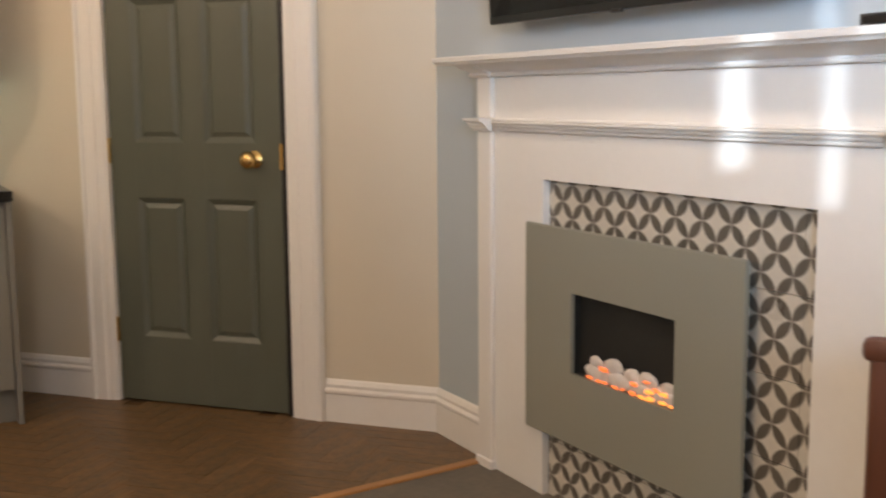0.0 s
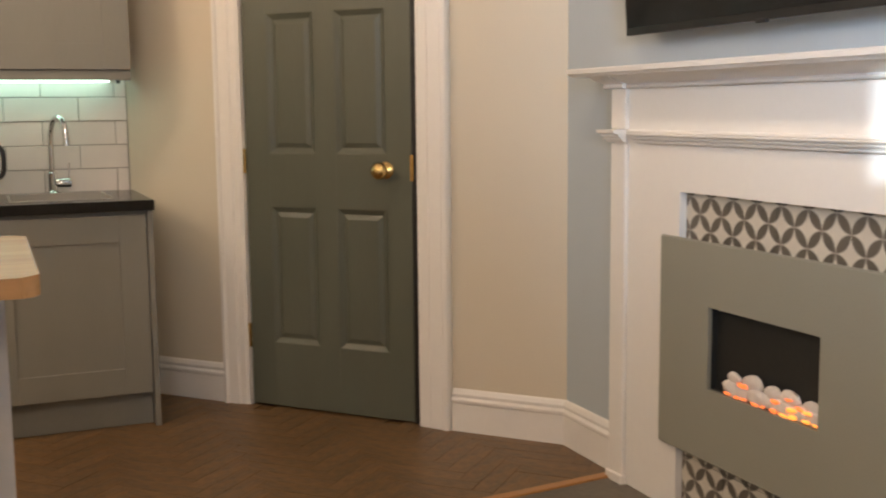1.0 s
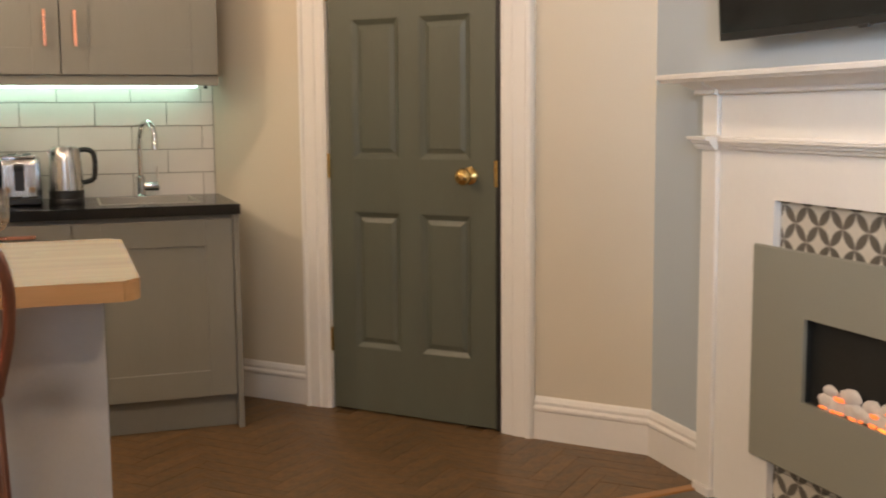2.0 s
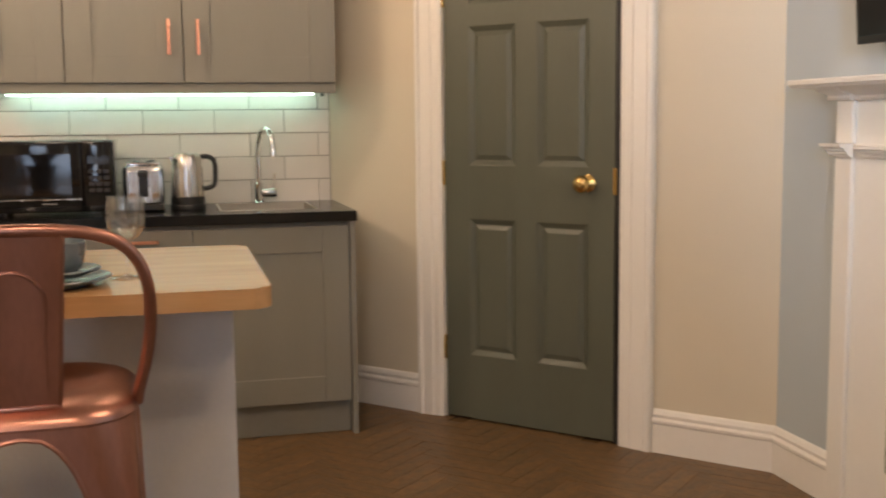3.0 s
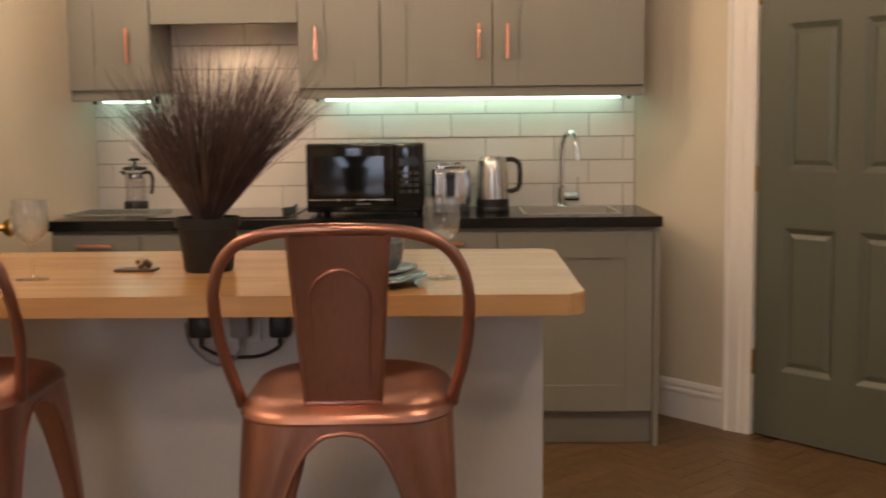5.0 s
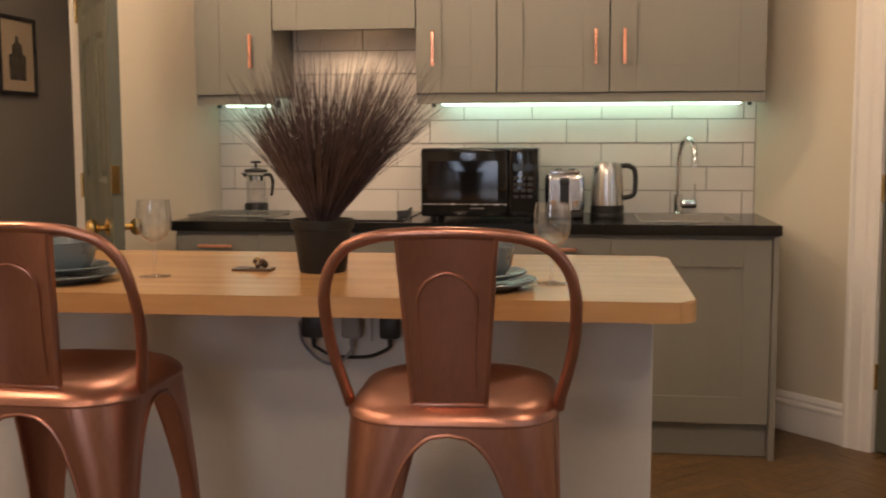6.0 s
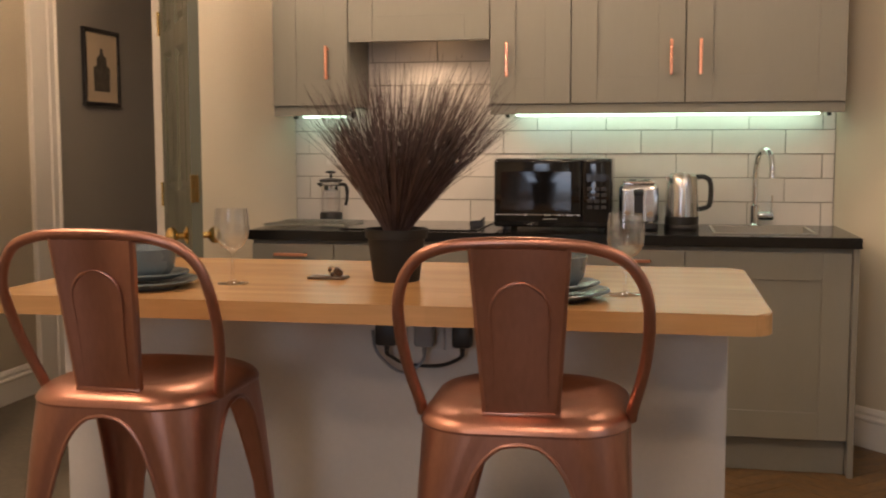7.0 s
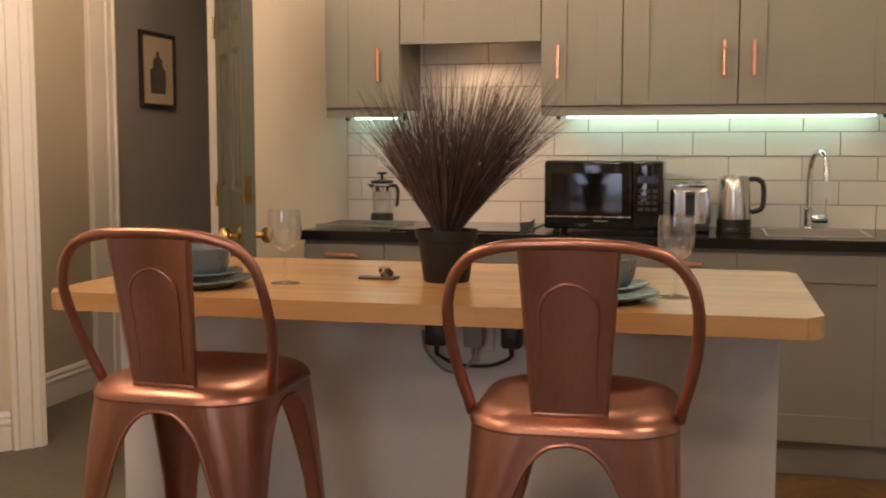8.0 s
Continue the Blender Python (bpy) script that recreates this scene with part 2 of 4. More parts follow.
def smooth_path(points, steps=8):
    """A Catmull-Rom line through the points."""
    p = [Vector(q) for q in points]
    p = [2 * p[0] - p[1]] + p + [2 * p[-1] - p[-2]]
    out = []
    for i in range(1, len(p) - 2):
        for k in range(steps):
            t = k / steps
            out.append(0.5 * ((2 * p[i]) + (p[i + 1] - p[i - 1]) * t + (2 * p[i - 1] - 5 * p[i] + 4 * p[i + 1] - p[i + 2]) * t * t
                              + (3 * p[i] - p[i - 1] - 3 * p[i + 1] + p[i + 2]) * t ** 3))
    out.append(p[-2])
    return out


def extrude_profile(bm, profile, x0, x1):
    """A moulding: (depth, height) pairs pushed along x from x0 to x1; depth goes to -y."""
    a = [bm.verts.new((x0, -d, z)) for d, z in profile]
    b = [bm.verts.new((x1, -d, z)) for d, z in profile]
    n = len(profile)
    for k in range(n):
        bm.faces.new((a[k], a[(k + 1) % n], b[(k + 1) % n], b[k]))
    bm.faces.new(a[::-1])
    bm.faces.new(b)
    return bm


def sheet(bm, outline, thickness, to_world):
    """A plate: an outline of (u, v) pairs, thickened, and set by to_world(u, v, w)."""
    n = len(outline)
    a = [bm.verts.new(to_world(u, v, 0)) for u, v in outline]
    b = [bm.verts.new(to_world(u, v, thickness)) for u, v in outline]
    for k in range(n):
        bm.faces.new((a[k], a[(k + 1) % n], b[(k + 1) % n], b[k]))
    for ring in (a[::-1], b):
        f = bm.faces.new(ring)
        f.normal_update()
        if n > 4:
            bmesh.ops.triangulate(bm, faces=[f])
    return bm


def link(name, bm, material, smooth=False):
    bmesh.ops.recalc_face_normals(bm, faces=bm.faces)
    me = bpy.data.meshes.new(name)
    bm.to_mesh(me)
    bm.free()
    me.materials.append(material)
    if smooth:
        me.polygons.foreach_set("use_smooth", [True] * len(me.polygons))
        me.set_sharp_from_angle(angle=radians(38))
    return new(name, me)


def part(name, bm, material, parent, label="", smooth=False):
    ob = link(name, bm, material, smooth)
    ob.parent = parent
    return tagged(ob, label)


def thing(name, m, label, category, group=""):
    ob = new(name)
    ob.empty_display_size = 0.1
    ob.matrix_world = m
    return tagged(ob, label, category, group)


def structure(name, bm, material, label, m=None, category="wall"):
    ob = link(name, bm, material)
    if m is not None:
        ob.matrix_world = m
    return tagged(ob, label, category, kind="structure")


def axes(origin, x):
    """A pose with its x along the wall as seen from the room, y into the wall."""
    x = Vector((x[0], x[1], 0)).normalized()
    y = Vector((-x.y, x.x, 0))
    return Matrix(((x.x, y.x, 0, origin[0]), (x.y, y.y, 0, origin[1]), (0, 0, 1, origin[2]), (0, 0, 0, 1)))


# ---- the large structure ----
ROOF = 2.52
DIAG_R = axes((0, 0, 0), (1.344, -1.49))
DIAG_L = axes((-2.35, 0, 0), (0.747, 0.664))
FIRE_WALL = axes((1.344, -1.49, 0), (0, -1))
LEN_R = 2.0066

floor = structure("floor", boxed(-4.2, 1.6, -6.8, 2.2, -0.12, -0.006), floor_dark, "dark sub-floor under brown herringbone planks", category="floor")
wall_north = structure("wall_north", boxed(-2.6, 0.25, 0.006, 0.16, 0, ROOF), grout, "kitchen wall behind white metro tiles")

bm = bmesh.new()
for a, b, z0, z1 in ((0, 0.585, 0, ROOF), (1.42, LEN_R + 0.12, 0, ROOF), (0.585, 1.42, 2.05, ROOF)):
    box(bm, a, b, 0, 0.12, z0, z1)
wall_east_angled = structure("wall_east_angled", bm, wall_cream, "cream painted angled wall with a green door", DIAG_R)
bm = bmesh.new()
for a, b, z0, z1 in ((-0.60, 0, 0, ROOF), (-1.86, -1.37, 0, ROOF), (-1.37, -0.60, 2.05, ROOF)):
    box(bm, a, b, 0, 0.12, z0, z1)
wall_west_angled = structure("wall_west_angled", bm, wall_cream, "cream painted angled wall with an open doorway", DIAG_L)
wall_east = structure("wall_east", boxed(0, 5.2, 0, 0.14, 0, ROOF), wall_blue, "blue-grey painted chimney wall", FIRE_WALL)
wall_west = structure("wall_west", boxed(-3.86, -3.74, -6.6, -1.24, 0, ROOF), wall_cream, "cream painted side wall")
bm = bmesh.new()
for x0, x1, z0, z1 in ((-3.86, -2.1, 0, ROOF), (-0.6, 1.48, 0, ROOF), (-2.1, -0.6, 0, 0.7), (-2.1, -0.6, 2.25, ROOF)):
    box(bm, x0, x1, -6.62, -6.5, z0, z1)
wall_south = structure("wall_south", bm, wall_cream, "cream painted wall with a wide window")
ceiling = structure("ceiling", boxed(-4.2, 1.6, -6.8, 2.2, ROOF, ROOF + 0.12), ceiling_white, "plain white painted ceiling", category="ceiling")
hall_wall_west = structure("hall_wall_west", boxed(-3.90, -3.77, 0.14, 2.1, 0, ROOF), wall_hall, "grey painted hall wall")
hall_wall_near = structure("hall_wall_near", boxed(-3.90, -3.77, -1.22, 0.14, 0, ROOF), wall_hall_near, "stone-coloured painted hall wall by the doorway")
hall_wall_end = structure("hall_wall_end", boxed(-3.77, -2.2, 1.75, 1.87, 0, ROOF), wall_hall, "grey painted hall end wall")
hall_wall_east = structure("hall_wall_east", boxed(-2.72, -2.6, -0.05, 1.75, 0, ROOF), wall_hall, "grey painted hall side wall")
LOUNGE = [(1.36, -1.875), (1.36, -6.5), (-3.76, -6.5), (-3.76, 1.74), (-2.40, 1.74), (-2.40, -2.06), (-0.40, -2.06)]
lounge_floor = structure("lounge_floor", sheet(bmesh.new(), LOUNGE, 0.010, lambda u, v, w: (u, v, w - 0.004)), slate, "mottled grey-brown floor with a slight sheen", category="floor")
threshold = structure("threshold_strip", boxed(0, 1.73, -0.02, 0.02, -0.002, 0.013, bevel=0.004), threshold_oak, "orange oak threshold strip between floors", axes((-0.40, -2.052, 0), (1.72, 0.184)), "trim")

SKIRT = [(0, 0), (0.018, 0), (0.018, 0.110), (0.024, 0.117), (0.024, 0.126), (0.014, 0.134), (0.017, 0.147), (0.010, 0.160), (0.004, 0.166), (0, 0.166)]


def skirting(m, x0, x1):
    ob = structure("baseboard", extrude_profile(bmesh.new(), SKIRT, x0, x1), white_gloss, "white glossy moulded skirting board", m, "skirting")
    return ob


skirting(DIAG_R, 0.0, 0.487)
skirting(DIAG_R, 1.548, LEN_R - 0.002)
skirting(FIRE_WALL, 0.002, 0.380)
skirting(FIRE_WALL, 2.12, 5.0)
skirting(DIAG_L, -1.85, -1.495)
skirting(axes((-3.77, -1.2, 0), (0, 1)), 0.0, 1.31)
skirting(axes((-3.77, -1.2, 0), (0, 1)), 1.62, 2.9)

ARCHI = [(0, 0), (0, 0.125), (0.020, 0.125), (0.032, 0.118), (0.034, 0.104), (0.024, 0.096), (0.024, 0.050), (0.017, 0.042), (0.017, 0.014), (0.012, 0.006), (0.012, 0)]


def architrave(m, inner, direction, top=2.06):
    """An upright moulding; its plain edge at inner, its bold edge outward."""
    bm = bmesh.new()
    a = [bm.verts.new((inner + direction * w, -d, 0)) for d, w in ARCHI]
    b = [bm.verts.new((inner + direction * w, -d, top)) for d, w in ARCHI]
    for k in range(len(ARCHI)):
        n = (k + 1) % len(ARCHI)
        bm.faces.new((a[k], a[n], b[n], b[k]))
    bm.faces.new(a[::-1])
    bm.faces.new(b)
    return structure("trim", bm, white_gloss, "white glossy moulded door architrave", m, "architrave")


architrave(DIAG_R, 0.605, -1)
architrave(DIAG_R, 1.407, 1.1, 2.06)
architrave(DIAG_L, -0.58, 1)
architrave(DIAG_L, -1.365, -1)
architrave(axes((-3.77, -1.2, 0), (0, 1)), 1.44, 1)
structure("trim", boxed(1.315, 1.438, -0.03, 0, 0, 2.06, bevel=0.004), white_gloss, "white painted hall door jamb", axes((-3.77, -1.2, 0), (0, 1)), "architrave")
for m, a, b in ((DIAG_R, 0.48, 1.53), (DIAG_L, -1.49, -0.455)):
    structure("trim", boxed(a, b, -0.03, 0, 2.06, 2.18, bevel=0.005), white_gloss, "white glossy door head architrave", m, "architrave")
for m, jambs in ((DIAG_R, ((0.585, 0.607), (1.402, 1.42))), (DIAG_L, ((-1.37, -1.355), (-0.615, -0.60)))):
    for a, b in jambs:
        structure("trim", boxed(a, b, 0.0, 0.12, 0, 2.05), white_gloss, "white painted door lining", m, "door lining")

# Black strip that paints in the shade of the gap beside the door.
structure("trim", boxed(1.379, 1.4015, 0.004, 0.05, 0.0, 2.02, bevel=0.001), black_plastic, "black strip standing in for the shaded gap by the door lining", DIAG_R, "draught strip")
# Unseen box added behind the door; it blocks the sky so gaps stay dark.
structure("closet_wall", boxed(0.3, 1.7, 0.6, 0.7, 0, ROOF), wall_hall, "unseen wall added behind the closed door to keep its gaps dark", DIAG_R)
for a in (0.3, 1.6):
    structure("closet_wall", boxed(a, a + 0.1, 0.12, 0.6, 0, ROOF), wall_hall, "unseen wall added behind the closed door to keep its gaps dark", DIAG_R)

# ---- doors ----


def panel_door(m, width, side, name, label, latch=0.96, knob_z=1.0):
    """A six-panel door: frame members, raised panels, knobs on both faces, hinges. Its face is at y = 0."""
    door = tagged(thing(name, m, label, "door"), kind="structure")
    T, H = 0.04, 2.0
    xs = [0, 0.115, 0.335, 0.43, 0.655, width]
    zs = [0.008, 0.275, 0.845, 1.06, 1.62, 1.70, 1.885, H]
    bm = bmesh.new()
    for a, b in ((xs[0], xs[1]), (xs[2], xs[3]), (xs[4], xs[5])):
        box(bm, a, b, 0, T, zs[0], zs[7], bevel=0.002)
    for x0, x1 in ((xs[1], xs[2]), (xs[3], xs[4])):
        for z0, z1 in ((zs[0], zs[1]), (zs[2], zs[3]), (zs[4], zs[5]), (zs[6], zs[7])):
            box(bm, x0 - 0.001, x1 + 0.001, 0.0005, T - 0.0005, z0, z1)
    part("frame", bm, door_green, door)
    for x0, x1 in ((xs[1], xs[2]), (xs[3], xs[4])):
        for z0, z1 in ((zs[1], zs[2]), (zs[3], zs[4]), (zs[5], zs[6])):
            bm = bmesh.new()
            rings = []
            for inset, depth in ((0, 0.0), (0.004, 0.001), (0.021, 0.013), (0.025, 0.014), (0.044, 0.005)):
                for face in (0, 1):
                    y = depth if face == 0 else T - depth
                    rings.append([bm.verts.new(q) for q in ((x0 + inset, y, z0 + inset), (x1 - inset, y, z0 + inset), (x1 - inset, y, z1 - inset), (x0 + inset, y, z1 - inset))])
            for face in (0, 1):
                mine = rings[face::2]
                for p, q in zip(mine, mine[1:]):
                    for k in range(4):
                        bm.faces.new((p[k], p[(k + 1) % 4], q[(k + 1) % 4], q[k]))
                bm.faces.new(mine[-1])
            part("panel", bm, door_green, door)
    kx = width - 0.111 if side > 0 else 0.095
    for face, turn, y in ((0, 90, 0.0), (1, -90, T)):
        knob = lathe(bmesh.new(), [(0, 0), (0.029, 0), (0.029, 0.004), (0.020, 0.009), (0.011, 0.013), (0.010, 0.030), (0.020, 0.036), (0.028, 0.046), (0.029, 0.054), (0.024, 0.064), (0.012, 0.070), (0, 0.071)],
                     28, (kx, y, knob_z), pose(0, 0, 0, turn) @ Matrix.Scale(1.16, 4))
        part("knob", knob, brass, door, "polished brass round knob", True)
    ex = width if side > 0 else 0.0
    part("latch_plate", boxed(ex - (0.006 if side > 0 else 0.009), ex + (0.009 if side > 0 else 0.006), -0.003, 0.026, latch, latch + 0.10, bevel=0.0008), brass, door, "brass latch plate")
    hx = -0.004 if side > 0 else width + 0.004
    for z in (0.25, 0.98, 1.70):
        bm = bmesh.new()
        tube(bm, [(hx, -0.004, z + 0.0), (hx, -0.004, z + 0.10)], 0.006, 10)
        for k in range(3):
            lathe(bm, [(0, 0), (0.0075, 0), (0.0075, 0.004), (0, 0.004)], 10, (hx, -0.004, z + 0.002 + 0.046 * k))
        part("hinge", bm, brass, door, "brass butt hinge", True)
    return door


panel_door(DIAG_R @ pose(0.614, 0.003, 0), 0.764, 1, "door_1", "closed sage green six-panel door with brass knob")
HINGE_L = DIAG_L @ Vector((-0.618, -0.01, 0))
leaf_dir = Vector((math.cos(radians(-57)), math.sin(radians(-57))))
panel_door(axes((HINGE_L.x, HINGE_L.y, 0), leaf_dir), 0.76, 1, "door_2", "open sage green panelled door with brass knobs", 1.03, 0.90)

# ---- kitchen units ----


def shaker(name, parent, x0, x1, z0, z1, y, rail=0.105, thick=0.02):
    """A shaker front: a set-back panel framed by stiles and rails."""
    g = 0.0024
    door = part(name, boxed(x0 + rail - 0.004, x1 - rail + 0.004, y + 0.009, y + thick - 0.001, z0 + rail - 0.004, z1 - rail + 0.004), unit_grey, parent)
    for a, b in ((x0 + g, x0 + rail), (x1 - rail, x1 - g)):
        part("stile", boxed(a, b, y, y + thick, z0 + g, z1 - g, bevel=0.0012), unit_grey, door)
    for a, b in ((z0 + g, z0 + rail), (z1 - rail, z1 - g)):
        part("rail", boxed(x0 + rail + 0.0003, x1 - rail - 0.0003, y + 0.0003, y + thick, a, b, bevel=0.001), unit_grey, door)
    return door


def bar_handle(parent, a, b, y):
    """A copper bar on two short posts, between the points a and b in (x, z)."""
    bm = bmesh.new()
    vertical = abs(a[1] - b[1]) > abs(a[0] - b[0])
    w = 0.006
    if vertical:
        box(bm, a[0] - w, a[0] + w, y - 0.034, y - 0.024, a[1], b[1], bevel=0.002)
        for z in (a[1] + 0.012, b[1] - 0.012):
            box(bm, a[0] - 0.004, a[0] + 0.004, y - 0.026, y, z - 0.004, z + 0.004)
    else:
        box(bm, a[0], b[0], y - 0.034, y - 0.024, a[1] - w, a[1] + w, bevel=0.002)
        for x in (a[0] + 0.012, b[0] - 0.012):
            box(bm, x - 0.004, x + 0.004, y - 0.026, y, a[1] - 0.004, a[1] + 0.004)
    return part("handle", bm, copper_bright, parent, "bright copper bar handle")


Y_UP, Z_UP, TOP_UP = -0.327, 1.402, 2.14
for x0, x1, z0, handle in ((-2.338, -2.004, Z_UP, -2.093), (-2.004, -1.404, 1.664, None), (-1.404, -1.073, Z_UP, -1.331), (-1.073, -0.622, Z_UP, -0.677), (-0.622, -0.014, Z_UP, -0.564)):
    unit = thing("wall_cabinet", pose(0, 0, 0), "grey shaker wall cabinet with copper handle" if handle else "short grey cabinet front over the cooker hood", "cabinet", "wall cabinets")
    part("body", boxed(x0 + 0.0006, x1 - 0.0006, Y_UP + 0.022, -0.001, z0 if handle else 1.745, TOP_UP, bevel=0.001), unit_side, unit)
    front = shaker("door", unit, x0, x1, z0, TOP_UP, Y_UP)
    if handle:
        bar_handle(front, (handle, 1.512), (handle, 1.651), Y_UP)
for x0, x1 in ((-2.338, -2.004), (-1.404, -0.014)):
    rail = thing("light_pelmet", pose(0, 0, 0), "grey light pelmet under the wall cabinets", "pelmet")
    part("board", boxed(x0 + 0.001, x1 - 0.001, Y_UP + 0.012, Y_UP + 0.032, 1.362, 1.4015, bevel=0.002), unit_grey, rail)
for x0, x1 in ((-2.285, -2.091), (-1.327, -0.077)):
    strip = thing("led_strip", pose(0, 0, 0), "cool white strip light under the cabinets", "light")
    part("housing", boxed(x0 - 0.03, x1 + 0.03, -0.088, -0.058, 1.388, 1.4015, bevel=0.002), grey_plastic, strip)
    part("diffuser", boxed(x0, x1, -0.090, -0.056, 1.3600, 1.388, bevel=0.005), led, strip, "glowing greenish white diffuser")
    for ex in (x0 - 0.045, x1 + 0.03):
        part("end_cap", boxed(ex, ex + 0.015, -0.088, -0.060, 1.355, 1.388, bevel=0.003), black_plastic, strip)
hood = thing("cooker_hood", pose(0, 0, 0), "grey built-in cooker hood with warm lamp", "cooker hood")
part("body", boxed(-1.995, -1.412, -0.30, -0.01, 1.700, 1.74, bevel=0.003), unit_side, hood)
part("lamp", boxed(-1.80, -1.60, -0.235, -0.175, 1.693, 1.7005, bevel=0.002), hood_glow, hood, "warm glowing hood lamp")
lamp("hood_beam", "SPOT", (-1.70, -0.205, 1.688), (-1.70, -0.10, 1.0), 3.2, WARM, spot_size=radians(125), spot_blend=0.5, shadow_soft_size=0.03)

Y_LO = -0.600
BASES = [(-2.338, -1.993), (-1.993, -1.393), (-1.393, -1.005), (-1.005, -0.617), (-0.617, -0.016)]
for k, (x0, x1) in enumerate(BASES):
    unit = thing("base_cabinet", pose(0, 0, 0), "grey shaker base cabinet under black worktop", "cabinet", "base cabinets")
    top = 0.60 if k == 4 else 0.858
    part("body", boxed(x0 + 0.0006, x1 - 0.0006, Y_LO + 0.022, -0.02, 0.132, top, bevel=0.001), unit_side, unit)
    part("top_rail", boxed(x0 + 0.0006, x1 - 0.0006, Y_LO + 0.012, Y_LO + 0.021, 0.60, 0.8575), unit_side, unit)
    if k == 4:
        shaker("door", unit, x0, x1, 0.134, 0.842, Y_LO)
    else:
        drawer = part("drawer_front", boxed(x0 + 0.0015, x1 - 0.0015, Y_LO, Y_LO + 0.02, 0.706, 0.842, bevel=0.0015), unit_grey, unit)
        front = shaker("door", unit, x0, x1, 0.134, 0.702, Y_LO)
        c = (x0 + x1) / 2
        bar_handle(drawer, (c - 0.07, 0.80), (c + 0.07, 0.80), Y_LO)
    part("plinth", boxed(x0 + 0.0006, x1 - 0.0006, -0.555, -0.537, 0, 0.131, bevel=0.001), unit_side, unit)
end_panel = thing("end_panel", pose(0, 0, 0), "grey end panel of the base cabinets", "panel")
part("board", boxed(-0.015, 0.006, -0.612, -0.02, 0, 0.858, bevel=0.001), unit_grey, end_panel)

worktop = thing("worktop", pose(0, 0, 0), "black laminate kitchen worktop along tiled wall", "worktop")
SX0, SX1, SY0, SY1 = -0.505, -0.132, -0.50, -0.12
bm = bmesh.new()
OUT = [(-2.345, -0.626), (0.012, -0.626), (0.012, -0.001), (-2.345, -0.001)]
HOLE = [(SX0, SY0), (SX1, SY0), (SX1, SY1), (SX0, SY1)]
rows = [[bm.verts.new((x, y, z)) for x, y in ring] for z in (0.858, 0.898) for ring in (OUT, HOLE)]
for k in range(4):
    n = (k + 1) % 4
    for a, b in ((rows[0], rows[1]), (rows[2], rows[3]), (rows[0], rows[2]), (rows[1], rows[3])):
        bm.faces.new((a[k], a[n], b[n], b[k]))
bmesh.ops.bevel(bm, geom=[e for e in bm.edges if all(v in rows[2] or v in rows[0] for v in e.verts)], offset=0.003, segments=2, affect="EDGES")
part("slab", bm, worktop_black, worktop)
part("front_edge", boxed(-2.345, 0.012, -0.6285, -0.6255, 0.8585, 0.8965, bevel=0.001), worktop_black, worktop)
sink = thing("sink", pose(0, 0, 0), "inset stainless steel sink bowl in black worktop", "sink")
bm = bmesh.new()
for r in ((SX0 - 0.006, SX1 + 0.006, SY0 - 0.006, SY0 + 0.005), (SX0 - 0.006, SX1 + 0.006, SY1 - 0.005, SY1 + 0.006), (SX0 - 0.006, SX0 + 0.005, SY0, SY1), (SX1 - 0.005, SX1 + 0.006, SY0, SY1)):
    box(bm, *r, 0.8985, 0.9025, bevel=0.0015)
part("rim", bm, sink_steel, sink, "", True)
bm = bmesh.new()
for r in ((SX0, SX1, SY0, SY0 + 0.004), (SX0, SX1, SY1 - 0.004, SY1), (SX0, SX0 + 0.004, SY0, SY1), (SX1 - 0.004, SX1, SY0, SY1)):
    box(bm, *r, 0.75, 0.8985)
box(bm, SX0, SX1, SY0, SY1, 0.745, 0.75)
part("bowl", bm, sink_steel, sink)
part("drain", lathe(bmesh.new(), [(0, 0.7505), (0.03, 0.7505), (0.034, 0.754), (0.038, 0.7515), (0.038, 0.7505)], 24, ((SX0 + SX1) / 2, (SY0 + SY1) / 2, 0)), chrome, sink)

tap = thing("mixer_tap", pose(-0.324, -0.075, 0.898), "tall chrome swan-neck kitchen mixer tap", "tap")
part("base", lathe(bmesh.new(), [(0, 0), (0.025, 0), (0.025, 0.006), (0.019, 0.012), (0.019, 0.085), (0.015, 0.09), (0, 0.09)], 24), chrome, tap, "", True)
neck = [(0, 0, 0.08), (0, 0, 0.16), (0.001, -0.003, 0.24), (0.012, -0.022, 0.298), (0.030, -0.055, 0.318), (0.048, -0.090, 0.300), (0.055, -0.104, 0.262), (0.056, -0.106, 0.225)]
part("spout", tube(bmesh.new(), smooth_path(neck, 6), 0.0115, 14), chrome, tap, "", True)
part("nozzle", lathe(bmesh.new(), [(0, 0), (0.013, 0), (0.0135, 0.03), (0.012, 0.034), (0, 0.034)], 18, (0.056, -0.106, 0.203)), chrome, tap, "", True)
part("valve", lathe(bmesh.new(), [(0, 0), (0.019, 0), (0.02, 0.055), (0.017, 0.060), (0, 0.060)], 20, (0.015, 0, 0.045), pose(0, 0, 0, 0, 90)), chrome, tap, "", True)
part("lever", tube(bmesh.new(), [(0.066, 0, 0.05), (0.068, -0.002, 0.095), (0.069, -0.003, 0.128)], [0.004, 0.0035, 0.003], 8), chrome, tap, "", True)

# ---- things on the worktop ----
micro = thing("microwave", pose(-1.130, -0.30, 0.898), "black glossy microwave oven on the worktop", "microwave")
part("body", boxed(-0.232, 0.232, -0.155, 0.16, 0.012, 0.285, bevel=0.008, rounds=4), black_gloss, micro, "", True)
part("door", boxed(-0.232, 0.115, -0.178, -0.156, 0.014, 0.283, bevel=0.010, rounds=4), black_gloss, micro, "", True)
part("window", boxed(-0.205, 0.075, -0.1805, -0.1775, 0.072, 0.235, bevel=0.001), black_gloss, micro, "dark glass window")
